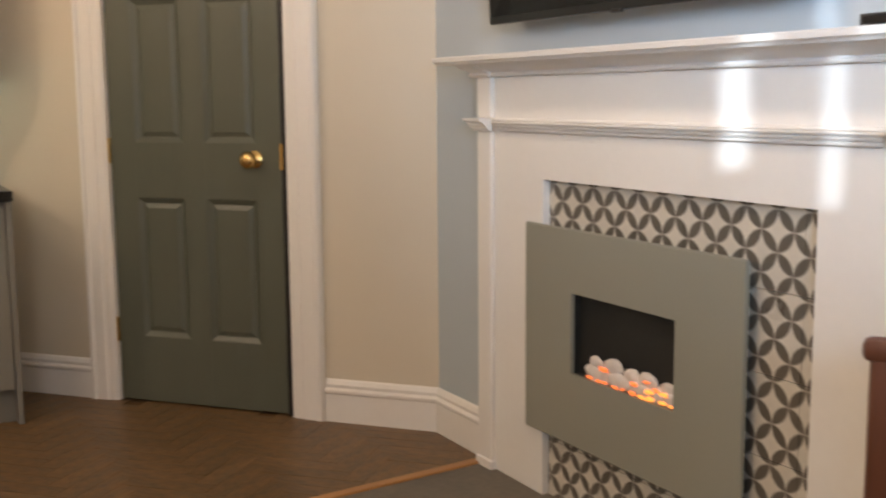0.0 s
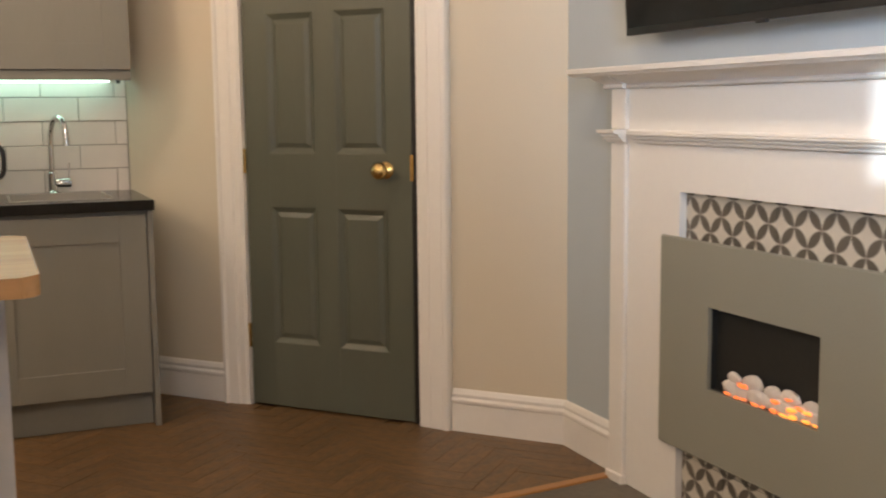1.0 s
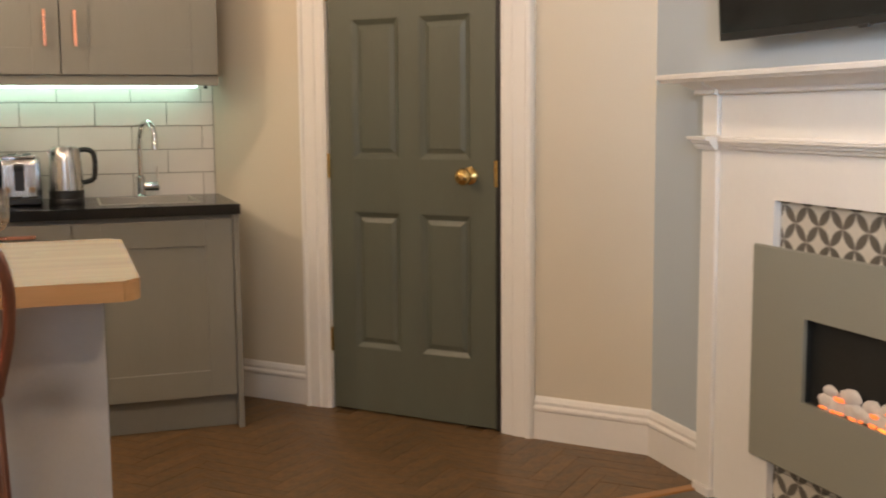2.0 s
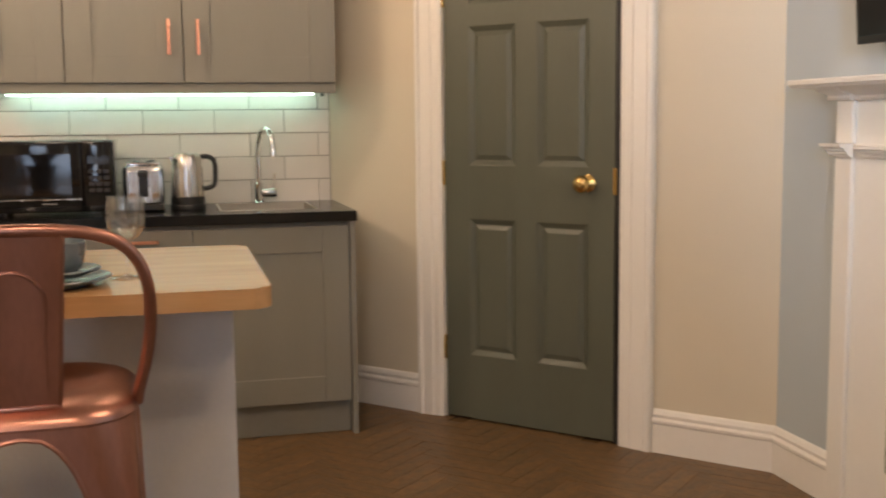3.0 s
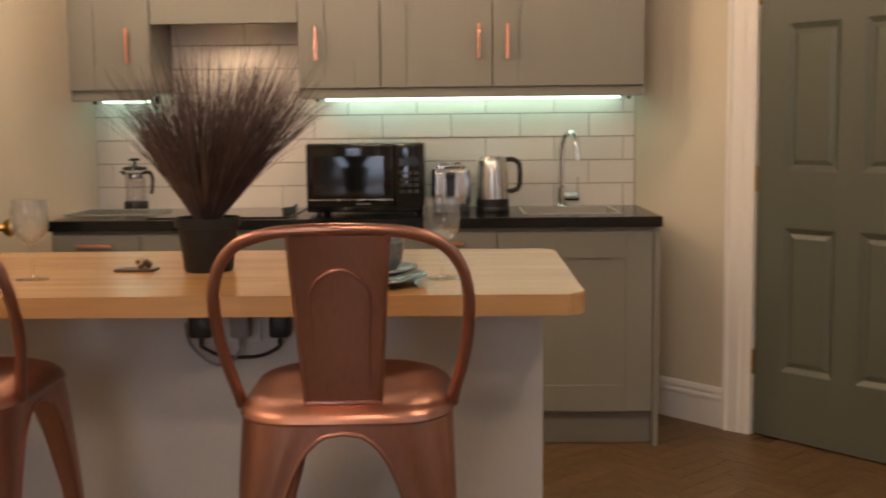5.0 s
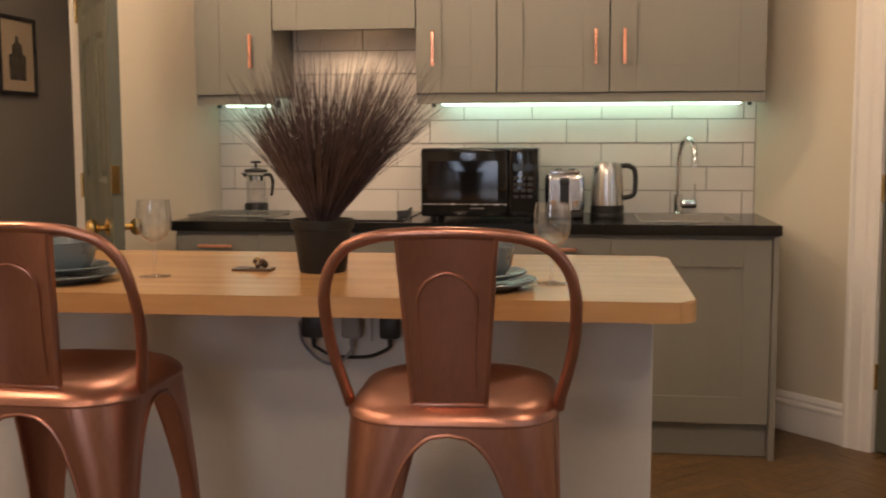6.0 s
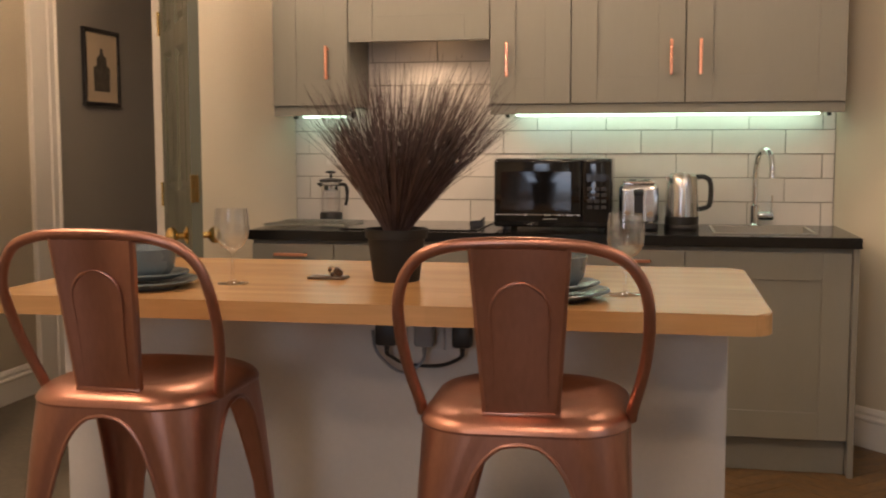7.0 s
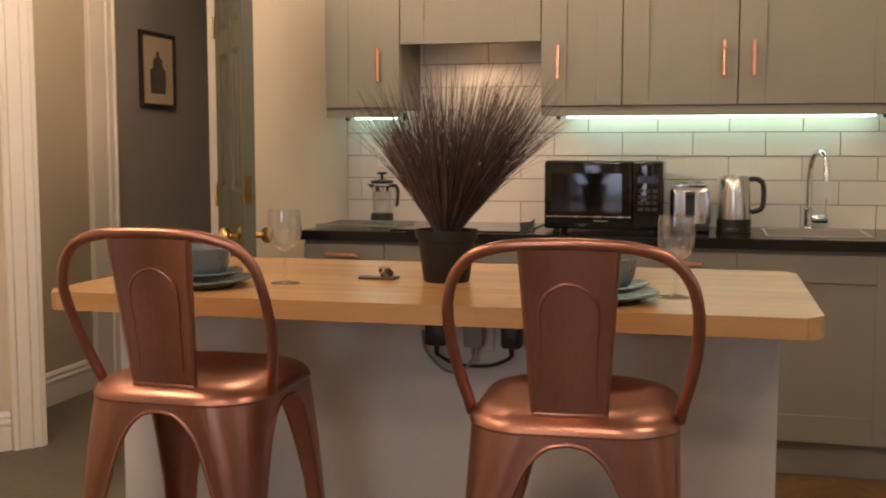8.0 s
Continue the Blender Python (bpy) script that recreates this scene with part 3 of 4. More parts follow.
part("control_panel", boxed(0.117, 0.232, -0.178, -0.156, 0.014, 0.283, bevel=0.010, rounds=4), black_gloss, micro, "", True)
part("display", boxed(0.135, 0.215, -0.1795, -0.177, 0.195, 0.225), dark_screen, micro)
for r in range(4):
    for c in range(3):
        part("button", boxed(0.138 + 0.027 * c, 0.158 + 0.027 * c, -0.1800, -0.177, 0.088 + 0.024 * r, 0.102 + 0.024 * r, bevel=0.001), dark_button, micro)
part("badge", boxed(-0.035, 0.02, -0.1795, -0.177, 0.044, 0.050), grey_plastic, micro, "pale brand bar")
part("handle", boxed(-0.225, 0.110, -0.186, -0.176, 0.060, 0.066, bevel=0.002), steel, micro, "thin bright door trim")
for x in (-0.19, 0.19):
    for y in (-0.12, 0.12):
        part("foot", lathe(bmesh.new(), [(0, 0), (0.014, 0), (0.014, 0.012), (0, 0.012)], 14, (x, y, 0.0)), black_plastic, micro)

toaster = thing("toaster", pose(-0.795, -0.27, 0.898), "polished chrome two-slot toaster end-on", "toaster")
bm = box(bmesh.new(), -0.078, 0.078, -0.13, 0.13, 0.022, 0.185, bevel=0.022)
part("shell", bm, satin_chrome, toaster, "", True)
part("base", boxed(-0.076, 0.076, -0.128, 0.128, 0.004, 0.030, bevel=0.006), black_plastic, toaster)
part("top_plate", boxed(-0.062, 0.062, -0.115, 0.115, 0.184, 0.196, bevel=0.004), chrome, toaster)
for x in (-0.028, 0.028):
    part("slot", boxed(x - 0.014, x + 0.014, -0.1, 0.1, 0.194, 0.1972), fire_dark, toaster)
part("front_plate", boxed(-0.062, 0.062, -0.134, -0.128, 0.036, 0.162, bevel=0.003), steel, toaster)
part("lever_track", boxed(-0.018, 0.018, -0.1365, -0.127, 0.060, 0.165, bevel=0.002), black_plastic, toaster)
part("lever", boxed(-0.02, 0.02, -0.158, -0.132, 0.138, 0.160, bevel=0.006), black_plastic, toaster)
for x, z in ((-0.045, 0.065), (0.045, 0.065)):
    part("dial", lathe(bmesh.new(), [(0, 0), (0.014, 0), (0.013, 0.012), (0, 0.012)], 18, (x, -0.134, z), pose(0, 0, 0, 90)), chrome, toaster, "", True)

kettle = thing("kettle", pose(-0.625, -0.30, 0.898), "brushed steel kettle with black handle and base", "kettle")
part("power_base", lathe(bmesh.new(), [(0, 0), (0.067, 0), (0.069, 0.004), (0.068, 0.018), (0.066, 0.022), (0, 0.022)], 32), black_plastic, kettle, "", True)
part("collar", lathe(bmesh.new(), [(0.065, 0.022), (0.067, 0.024), (0.067, 0.052), (0.066, 0.053), (0, 0.053)], 32), black_plastic, kettle, "", True)
part("body", lathe(bmesh.new(), [(0.066, 0.053), (0.0655, 0.09), (0.062, 0.16), (0.058, 0.205), (0.053, 0.217), (0.0, 0.218)], 40), steel, kettle, "", True)
part("lid", lathe(bmesh.new(), [(0.05, 0.2185), (0.048, 0.224), (0.03, 0.227), (0, 0.228)], 30), steel, kettle, "", True)
part("handle", tube(bmesh.new(), smooth_path([(0.052, 0, 0.210), (0.085, 0, 0.211), (0.108, 0, 0.192), (0.112, 0, 0.14), (0.104, 0, 0.095), (0.066, 0, 0.080)], 6), 0.010, 12), black_plastic, kettle, "", True)
part("spout", sheet(bmesh.new(), [(-0.056, 0.180), (-0.068, 0.212), (-0.052, 0.212)], 0.024, lambda u, v, w: (u, w - 0.012, v)), steel, kettle)

hob = thing("hob", pose(-1.70, -0.31, 0.898), "flat black glass hob set in worktop", "hob")
part("glass", boxed(-0.28, 0.28, -0.25, 0.25, 0.0005, 0.006, bevel=0.002), black_gloss, hob)
for x, y, r in ((-0.14, -0.11, 0.075), (0.14, -0.11, 0.09), (-0.14, 0.12, 0.09), (0.14, 0.12, 0.075)):
    part("ring", lathe(bmesh.new(), [(r, 0.0058), (r + 0.003, 0.0064), (r + 0.006, 0.0058)], 40, (x, y, 0)), grey_plastic, hob)
block = thing("knife_sharpener", pose(-1.452, -0.34, 0.898), "small black block on the worktop", "kitchen tool")
part("body", sheet(bmesh.new(), [(-0.028, 0), (0.028, 0), (0.028, 0.042), (0.016, 0.030), (-0.028, 0.026)], 0.05, lambda u, v, w: (u, w - 0.025, v)), black_plastic, block)
rack = thing("cooling_rack", pose(-2.150, -0.35, 0.898), "silver wire rack lying on the worktop", "wire rack")
rack_h = 0.012
part("frame", tube(bmesh.new(), [(-0.17, -0.15, rack_h), (0.17, -0.15, rack_h), (0.17, 0.15, rack_h), (-0.17, 0.15, rack_h)], 0.004, 8, True), rack_steel, rack, "", True)
for k in range(9):
    x = -0.144 + 0.036 * k
    part("wire", tube(bmesh.new(), [(x, -0.15, rack_h), (x, 0.15, rack_h)], 0.0032, 6), rack_steel, rack)
for x in (-0.15, 0.15):
    for y in (-0.13, 0.13):
        part("foot", tube(bmesh.new(), [(x, y, rack_h), (x, y, 0.0)], 0.003, 6), rack_steel, rack)

outlet = thing("double_socket", pose(-2.13, -0.002, 1.19), "white double socket on the tiled wall", "socket")
part("plate", boxed(-0.073, 0.073, -0.009, 0.0, -0.043, 0.043, bevel=0.003), white_gloss, outlet)
for x in (-0.04, 0.04):
    part("switch", boxed(x - 0.008, x + 0.008, -0.013, -0.008, 0.012, 0.030, bevel=0.001), white_gloss, outlet)

press = thing("cafetiere", pose(-2.155, -0.10, 0.898), "glass cafetiere with black base and lid", "coffee maker")
part("base", lathe(bmesh.new(), [(0, 0), (0.048, 0), (0.051, 0.006), (0.051, 0.036), (0.047, 0.042), (0, 0.042)], 28), black_plastic, press, "", True)
part("glass", lathe(bmesh.new(), [(0.042, 0.043), (0.043, 0.175), (0.0415, 0.175), (0.0405, 0.045), (0.0, 0.045), (0.0, 0.043)], 28), clear_glass, press, "clear glass beaker", True)
part("band", lathe(bmesh.new(), [(0.0432, 0.140), (0.0445, 0.141), (0.0445, 0.160), (0.0432, 0.161)], 28), chrome, press, "bright chrome band", True)
part("lid", lathe(bmesh.new(), [(0, 0.176), (0.050, 0.176), (0.052, 0.180), (0.050, 0.188), (0.020, 0.193), (0.006, 0.195), (0.006, 0.214), (0.022, 0.216), (0.023, 0.222), (0.018, 0.226), (0, 0.227)], 28), black_plastic, press, "", True)
part("spout", sheet(bmesh.new(), [(-0.043, 0.150), (-0.066, 0.172), (-0.043, 0.172)], 0.020, lambda u, v, w: (u, w - 0.010, v)), black_plastic, press)
part("handle", tube(bmesh.new(), smooth_path([(0.044, -0.012, 0.165), (0.070, -0.020, 0.165), (0.082, -0.024, 0.140), (0.080, -0.024, 0.100), (0.074, -0.022, 0.075)], 5), [0.008] * 12 + [0.007] * 9, 10), black_plastic, press, "", True)

# ---- island ----
TZ = 0.906
island = thing("kitchen_island", pose(-1.37, -2.05, 0), "off-white painted kitchen island base", "island")
part("front_panel", boxed(-0.812, 0.812, -0.25, -0.23, 0.0, TZ - 0.043, bevel=0.002), island_paint, island)
part("back_panel", boxed(-0.79, 0.79, 0.20, 0.22, 0.0, TZ - 0.043, bevel=0.002), island_paint, island)
for a, b in ((-0.81, -0.7905), (0.7905, 0.81)):
    part("side_panel", boxed(a, b, -0.2295, 0.222, 0.0, TZ - 0.0432), island_paint, island)
part("top_rail", boxed(-0.789, 0.789, -0.229, 0.199, TZ - 0.08, TZ - 0.0435), island_paint, island)


def rounded(x0, x1, y0, y1, r, n=6):
    pts = []
    for cx, cy, a in ((x1 - r, y1 - r, 0), (x0 + r, y1 - r, 90), (x0 + r, y0 + r, 180), (x1 - r, y0 + r, 270)):
        for k in range(n + 1):
            t = radians(a + 90 * k / n)
            pts.append((cx + r * math.cos(t), cy + r * math.sin(t)))
    return pts


island_top = thing("island_worktop", pose(0, 0, 0), "oak butcher-block worktop with rounded corners", "worktop")
TX0, TX1, TY0, TY1 = -2.205, -0.490, -2.60, -1.765
bm = sheet(bmesh.new(), rounded(TX0 + 0.002, TX1 - 0.002, TY0 + 0.002, TY1 - 0.002, 0.045), 0.040, lambda u, v, w: (u, v, TZ - 0.043 + w))
part("core", bm, oak, island_top)
STAVES = 20
step = (TY1 - TY0) / STAVES


def stave_ends(y):
    """How far the rounded outline reaches at y."""
    d = max(0.0, 0.045 - (y - TY0), 0.045 - (TY1 - y))
    cut = 0.045 - math.sqrt(max(0.0, 0.045 ** 2 - d ** 2))
    return TX0 + cut, TX1 - cut


rng = random.Random(5)
for k in range(STAVES):
    y0, y1 = TY0 + k * step, TY0 + (k + 1) * step
    a0, b0 = stave_ends(y0 + 0.001)
    a1, b1 = stave_ends(y1 - 0.001)
    cuts = sorted(rng.uniform(0.1, 0.9) for _ in range(3))
    fr = [0] + cuts + [1]
    for f0, f1 in zip(fr, fr[1:]):
        quad = [(a0 + (b0 - a0) * f0, y0), (a0 + (b0 - a0) * f1, y0), (a1 + (b1 - a1) * f1, y1), (a1 + (b1 - a1) * f0, y1)]
        bm = sheet(bmesh.new(), quad, 0.0428, lambda u, v, w: (u, v, TZ - 0.0428 + w))
        part("stave", bm, oak, island_top)

# sockets and plugs under the overhang
for x, mat, w in ((-1.335, black_plastic, 0.052), (-1.245, grey_plastic, 0.046), (-1.155, black_plastic, 0.046)):
    socket = thing("wall_socket", pose(x, -2.30, 0.80), "white socket on the island side with a plug in it", "socket", "sockets under the island top")
    part("plate", boxed(-0.043, 0.043, -0.006, 0, -0.043, 0.043, bevel=0.002), island_paint, socket)
    plug = thing("plug", pose(x, -2.309, 0.80), "black plug in the socket" if mat is black_plastic else "grey plug in the socket", "plug")
    bm = box(bmesh.new(), -w / 2, w / 2, -0.038, 0, -0.03, 0.026, bevel=0.008)
    part("body", bm, mat, plug, "", True)
    part("cable_grip", lathe(bmesh.new(), [(0.007, 0), (0.005, -0.022), (0, -0.022)], 10, (0, -0.022, -0.028)), mat, plug, "", True)
cable = thing("cable", pose(0, 0, 0), "black mains cable looping between plugs", "cable")
part("lead", tube(bmesh.new(), smooth_path([(-1.335, -2.33, 0.752), (-1.33, -2.335, 0.748), (-1.285, -2.335, 0.728), (-1.21, -2.335, 0.727), (-1.168, -2.335, 0.742), (-1.155, -2.33, 0.752)], 6), 0.0042, 8), black_plastic, cable, "", True)
cable = thing("cable", pose(0, 0, 0), "grey mains cable hanging from a plug", "cable")
part("lead", tube(bmesh.new(), smooth_path([(-1.245, -2.33, 0.752), (-1.248, -2.34, 0.738), (-1.275, -2.345, 0.712), (-1.315, -2.34, 0.716), (-1.36, -2.33, 0.755), (-1.375, -2.31, 0.80)], 6), 0.0038, 8), grey_plastic, cable, "", True)


# ---- things on the island ----
def wine_glass(x, y):
    g = thing("wine_glass", pose(x, y, TZ), "empty clear wine glass on the oak worktop", "wine glass", "wine glasses")
    outer = [(0.0, 0.0), (0.037, 0.0), (0.037, 0.0015), (0.012, 0.004), (0.0045, 0.010), (0.0038, 0.050), (0.0042, 0.074), (0.012, 0.082), (0.028, 0.093), (0.039, 0.112), (0.0415, 0.134), (0.040, 0.158), (0.037, 0.181)]
    inner = [(0.0358, 0.181), (0.0388, 0.158), (0.0403, 0.134), (0.0378, 0.112), (0.027, 0.095), (0.012, 0.085), (0.0, 0.081)]
    part("bowl", lathe(bmesh.new(), outer + inner, 36), clear_glass, g, "", True)
    return g


wine_glass(-1.717, -2.325)
wine_glass(-0.785, -2.355)


def place_setting(x, y):
    p = thing("dinner_plate", pose(x, y, TZ), "blue-grey stoneware dinner plate", "plate", "plates")
    part("disc", lathe(bmesh.new(), [(0, 0), (0.085, 0), (0.09, 0.003), (0.128, 0.016), (0.131, 0.018), (0.129, 0.021), (0.09, 0.010), (0.0, 0.008)], 44), crockery, p, "", True)
    s = thing("side_plate", pose(x + 0.004, y + 0.004, TZ + 0.0205), "blue-grey stoneware side plate on a larger plate", "plate", "plates")
    part("disc", lathe(bmesh.new(), [(0, 0), (0.07, 0), (0.102, 0.012), (0.105, 0.014), (0.103, 0.017), (0.07, 0.008), (0.0, 0.006)], 44), crockery, s, "", True)
    b = thing("bowl", pose(x + 0.002, y + 0.004, TZ + 0.0275), "blue-grey stoneware bowl on plates", "bowl", "bowls")
    part("shell", lathe(bmesh.new(), [(0, 0), (0.056, 0), (0.063, 0.004), (0.073, 0.022), (0.0785, 0.054), (0.0795, 0.064), (0.0775, 0.066), (0.0745, 0.056), (0.068, 0.026), (0.050, 0.009), (0, 0.007)], 40), crockery, b, "", True)


place_setting(-1.905, -2.42)
place_setting(-0.945, -2.43)

dish = thing("trinket_tray", pose(-1.52, -2.188, TZ), "small brown tray with odd bits", "tray")
part("base", boxed(-0.048, 0.048, -0.026, 0.026, 0, 0.007, bevel=0.003), nut_brown, dish)
for k in range(7):
    r = 0.006 + 0.004 * rng.random()
    bm = bmesh.new()
    bmesh.ops.create_icosphere(bm, subdivisions=1, radius=r, matrix=pose(-0.012 + 0.044 * rng.random(), 0.02 * rng.random() - 0.01, 0.011 + 0.012 * rng.random()))
    part("nugget", bm, nut_brown, dish)
part("ring", tube(bmesh.new(), [(0.008 + 0.009 * math.cos(a), 0.0, 0.022 + 0.009 * math.sin(a)) for a in [radians(30 * k) for k in range(12)]], 0.0015, 6, True), brass, dish, "small brass ring")

plant = thing("potted_grass", pose(-1.345, -2.19, TZ), "dark purple ornamental grass in black pot", "plant")
part("pot", lathe(bmesh.new(), [(0, 0), (0.054, 0), (0.057, 0.004), (0.070, 0.105), (0.076, 0.106), (0.078, 0.128), (0.074, 0.128), (0.068, 0.108), (0.0, 0.108)], 40), pot_black, plant, "", True)
part("soil", lathe(bmesh.new(), [(0.0685, 0.1085), (0.05, 0.114), (0.02, 0.118), (0, 0.118)], 24), soil_dark, plant)
verts, faces = [], []
for k in range(1150):
    tuft = rng.choice((0.0, 0.6, 1.4, 2.0, 2.9, 3.5, 4.2, 5.1, 5.7))
    a = rng.gauss(tuft, 0.28)
    br = 0.024 * math.sqrt(rng.random())
    tilt = radians(39) * rng.random() ** 0.52
    length = rng.uniform(0.27, 0.46) * (1.0 - 0.12 * tilt)
    out = Vector((math.cos(a), math.sin(a), 0))
    bend = rng.uniform(-0.05, 0.08)
    twist = rng.uniform(-0.35, 0.35) * (3.2 if k % 5 == 0 else 1.0)
    base = out * br + Vector((0, 0, 0.112))
    w0 = rng.uniform(0.0009, 0.0018)
    n, start = 6, len(verts)
    side0 = Vector((-out.y, out.x, 0))
    for i in range(n + 1):
        t = i / n
        ang = tilt + bend * t * 4
        p = base + out * (math.sin(tilt) * length * t + bend * length * t * t) + Vector((0, 0, math.cos(ang * 0.9) * length * t)) + side0 * (twist * 0.12 * t * t) + Vector((0.13 * math.cos(tilt) * length * t, 0, 0))
        w = w0 * (1 - t) ** 0.6 + 0.00018
        d1, d2 = side0 * w, (out * math.cos(tilt) + Vector((0, 0, -math.sin(tilt)))) * w
        verts += [p + d1, p - 0.5 * d1 + 0.8 * d2, p - 0.5 * d1 - 0.8 * d2]
        if i:
            b0, b1 = start + 3 * (i - 1), start + 3 * i
            for j in range(3):
                faces.append((b0 + j, b0 + (j + 1) % 3, b1 + (j + 1) % 3, b1 + j))
me = bpy.data.meshes.new("grass")
me.from_pydata([tuple(v) for v in verts], [], faces)
me.materials.append(blade)
grass = new("grass", me)
grass.parent = plant
tagged(grass, "fine dark purple-brown grass blades", kind="stuff")


# ---- bar stools ----
def bar_stool(m):
    """A pressed-metal bar stool with a splat back; its back is towards -y, z = 0 on the floor."""
    st = thing("bar_stool", m, "copper-coloured metal bar stool with splat back", "bar stool", "bar stools at the island")
    SZ, hw = 0.783, 0.188
    deepen = Matrix.Translation((0, 0.015, 0)) @ Matrix.Diagonal((1, 1.09, 1, 1))
    # seat: a shallow dished square with a rolled rim
    bm = bmesh.new()
    rings = []
    for inset, z in ((0.0015, -0.038), (0.0, -0.034), (0.002, -0.027), (0.008, -0.018), (0.018, -0.010), (0.032, -0.004), (0.048, -0.0005), (0.066, -0.002), (0.095, -0.009), (0.125, -0.014), (0.15, -0.015)):
        a = hw - inset
        rings.append([bm.verts.new(deepen @ Vector((x, y, SZ + z))) for x, y in rounded(-a, a, -a, a, min(0.106 - inset * 0.1, a * 0.95), 8)])
    for p, q in zip(rings, rings[1:]):
        for k in range(len(p)):
            bm.faces.new((p[k], p[(k + 1) % len(p)], q[(k + 1) % len(p)], q[k]))
    bm.faces.new(rings[-1])
    bm.faces.new(rings[0][::-1])
    part("seat", bm, copper, st, "", True)
    # legs: tapered folded channels that splay outwards
    for sx in (-1, 1):
        for sy in (-1, 1):
            bm = bmesh.new()
            rows = []
            for z, w in ((SZ - 0.034, 0.132), (0.70, 0.107), (0.64, 0.082), (0.54, 0.062), (0.42, 0.052), (0.2, 0.040), (0.012, 0.034)):
                off, t = 0.1835 + 0.024 * (SZ - 0.020 - z), 0.004
                c = 0.010 + 0.102 * (z / SZ) ** 3
                ease = min(0.04, 0.8 * (w - c))
                outer = [(off - w, off - 0.0013), (off - w + ease, off)] + [(off - c + c * math.sin(radians(15 * k)), off - c + c * math.cos(radians(15 * k))) for k in range(7)] + [(off, off - w + ease), (off - 0.0013, off - w)]
                inner = [(off - t - 0.0005, off - w)] + [(off - c + (c - t) * math.sin(radians(15 * k)), off - c + (c - t) * math.cos(radians(15 * k))) for k in range(6, -1, -1)] + [(off - w, off - t - 0.0005)]
                rows.append([bm.verts.new(deepen @ Vector((sx * u, sy * v, z))) for u, v in outer + inner])
            for p, q in zip(rows, rows[1:]):
                for k in range(20):
                    bm.faces.new((p[k], p[(k + 1) % 20], q[(k + 1) % 20], q[k]))
            bm.faces.new(rows[0])
            bm.faces.new(rows[-1][::-1])
            leg = part("leg", bm, copper, st, "", True)
            fy = 0.015 + sy * 0.200
            part("foot_cap", boxed(sx * 0.184 - 0.02, sx * 0.184 + 0.02, fy - 0.02, fy + 0.02, 0, 0.014, bevel=0.004), black_plastic, leg, "black rubber foot")
    # arched aprons between the legs
    outline = [(0.098, 0.0), (-0.098, 0.0), (-0.154, -0.30), (-0.146, -0.30)]
    for k in range(1, 24):
        c = math.cos(math.pi * (1 - k / 24))
        outline.append((math.copysign((0.112 + 0.034 * (1 - math.sin(math.pi * k / 24)) ** 2) * abs(c) ** 0.62, c), -0.30 + 0.274 * math.sin(math.pi * k / 24) + 0.010 * math.exp(-(c / 0.22) ** 2)))
    outline += [(0.146, -0.30), (0.154, -0.30)]
    for turn in (0, 90, 180, 270):
        r = deepen @ pose(0, 0, 0, 0, 0, turn)
        bm = bmesh.new()
        ids = []
        n = len(outline)
        for w in (0.0, 0.0022):
            ids.append([bm.verts.new(r @ Vector((u, -(0.1828 + 0.024 * (-v) - w), SZ - 0.035 + v))) for u, v in outline])
        for k in range(n):
            bm.faces.new((ids[0][k], ids[0][(k + 1) % n], ids[1][(k + 1) % n], ids[1][k]))
        for ring in ids:
            f = bm.faces.new(ring)
            f.normal_update()
            bmesh.ops.triangulate(bm, faces=[f])
        apron = part("apron", bm, copper, st)
        edge = [r @ Vector((u, -(0.1828 + 0.024 * (-v)), SZ - 0.035 + v)) for u, v in outline[3:28]]
        part("rolled_edge", tube(bmesh.new(), edge, 0.0042, 6), copper, apron, "", True)
    # foot rail rods
    for sx in (-1, 1):
        part("stretcher", tube(bmesh.new(), [(sx * 0.190, -0.180, 0.28), (sx * 0.190, 0.210, 0.28)], 0.007, 8), copper, st, "", True)
    for sy in (-1, 1):
        part("stretcher", tube(bmesh.new(), [(-0.182, 0.015 + sy * 0.207, 0.26), (0.182, 0.015 + sy * 0.207, 0.26)], 0.007, 8), copper, st, "", True)
    SZ = 0.775
    # hoop of round tube
    yb = -0.157
    lean = lambda z: yb - 0.175 * (z - SZ)
    prof = [(0.186, -0.020), (0.190, 0.004), (0.203, 0.058), (0.211, 0.105), (0.214, 0.150), (0.212, 0.196), (0.199, 0.240), (0.168, 0.276), (0.120, 0.294), (0.07, 0.300), (0.0, 0.302)]
    wrap = lambda x, z: lean(SZ + z) + 0.026 * (abs(x) / 0.22) ** 2.2 + 0.30 * max(0.0, 0.19 - z)
    hoop = [(x, wrap(x, z), SZ + z) for x, z in prof] + [(-x, wrap(x, z), SZ + z) for x, z in prof[-2::-1]]
    part("back_frame", tube(bmesh.new(), smooth_path(hoop, 5), 0.0105, 12), copper, st, "", True)
    # splat with folded sides and an embossed arch
    z0, z1, b0, b1 = SZ - 0.002, SZ + 0.296, 0.066, 0.086
    bm = bmesh.new()
    front, back = [], []
    for f in (0, 0.25, 0.5, 0.75, 1):
        z, b = z0 + (z1 - z0) * f, b0 + (b1 - b0) * f
        y = lean(z) - 0.004
        front.append([bm.verts.new((x, y + d, z)) for x, d in ((-b, 0.012), (-b, 0.0), (-b + 0.006, -0.003), (-b + 0.012, 0.001), (b - 0.012, 0.001), (b - 0.006, -0.003), (b, 0.0), (b, 0.012))])
        back.append([bm.verts.new((x, y + d, z)) for x, d in ((-b + 0.003, 0.012), (-b + 0.004, 0.004), (b - 0.004, 0.004), (b - 0.003, 0.012))])
    for rows in (front, back):
        for p, q in zip(rows, rows[1:]):
            for k in range(len(p) - 1):
                bm.faces.new((p[k], p[k + 1], q[k + 1], q[k]))
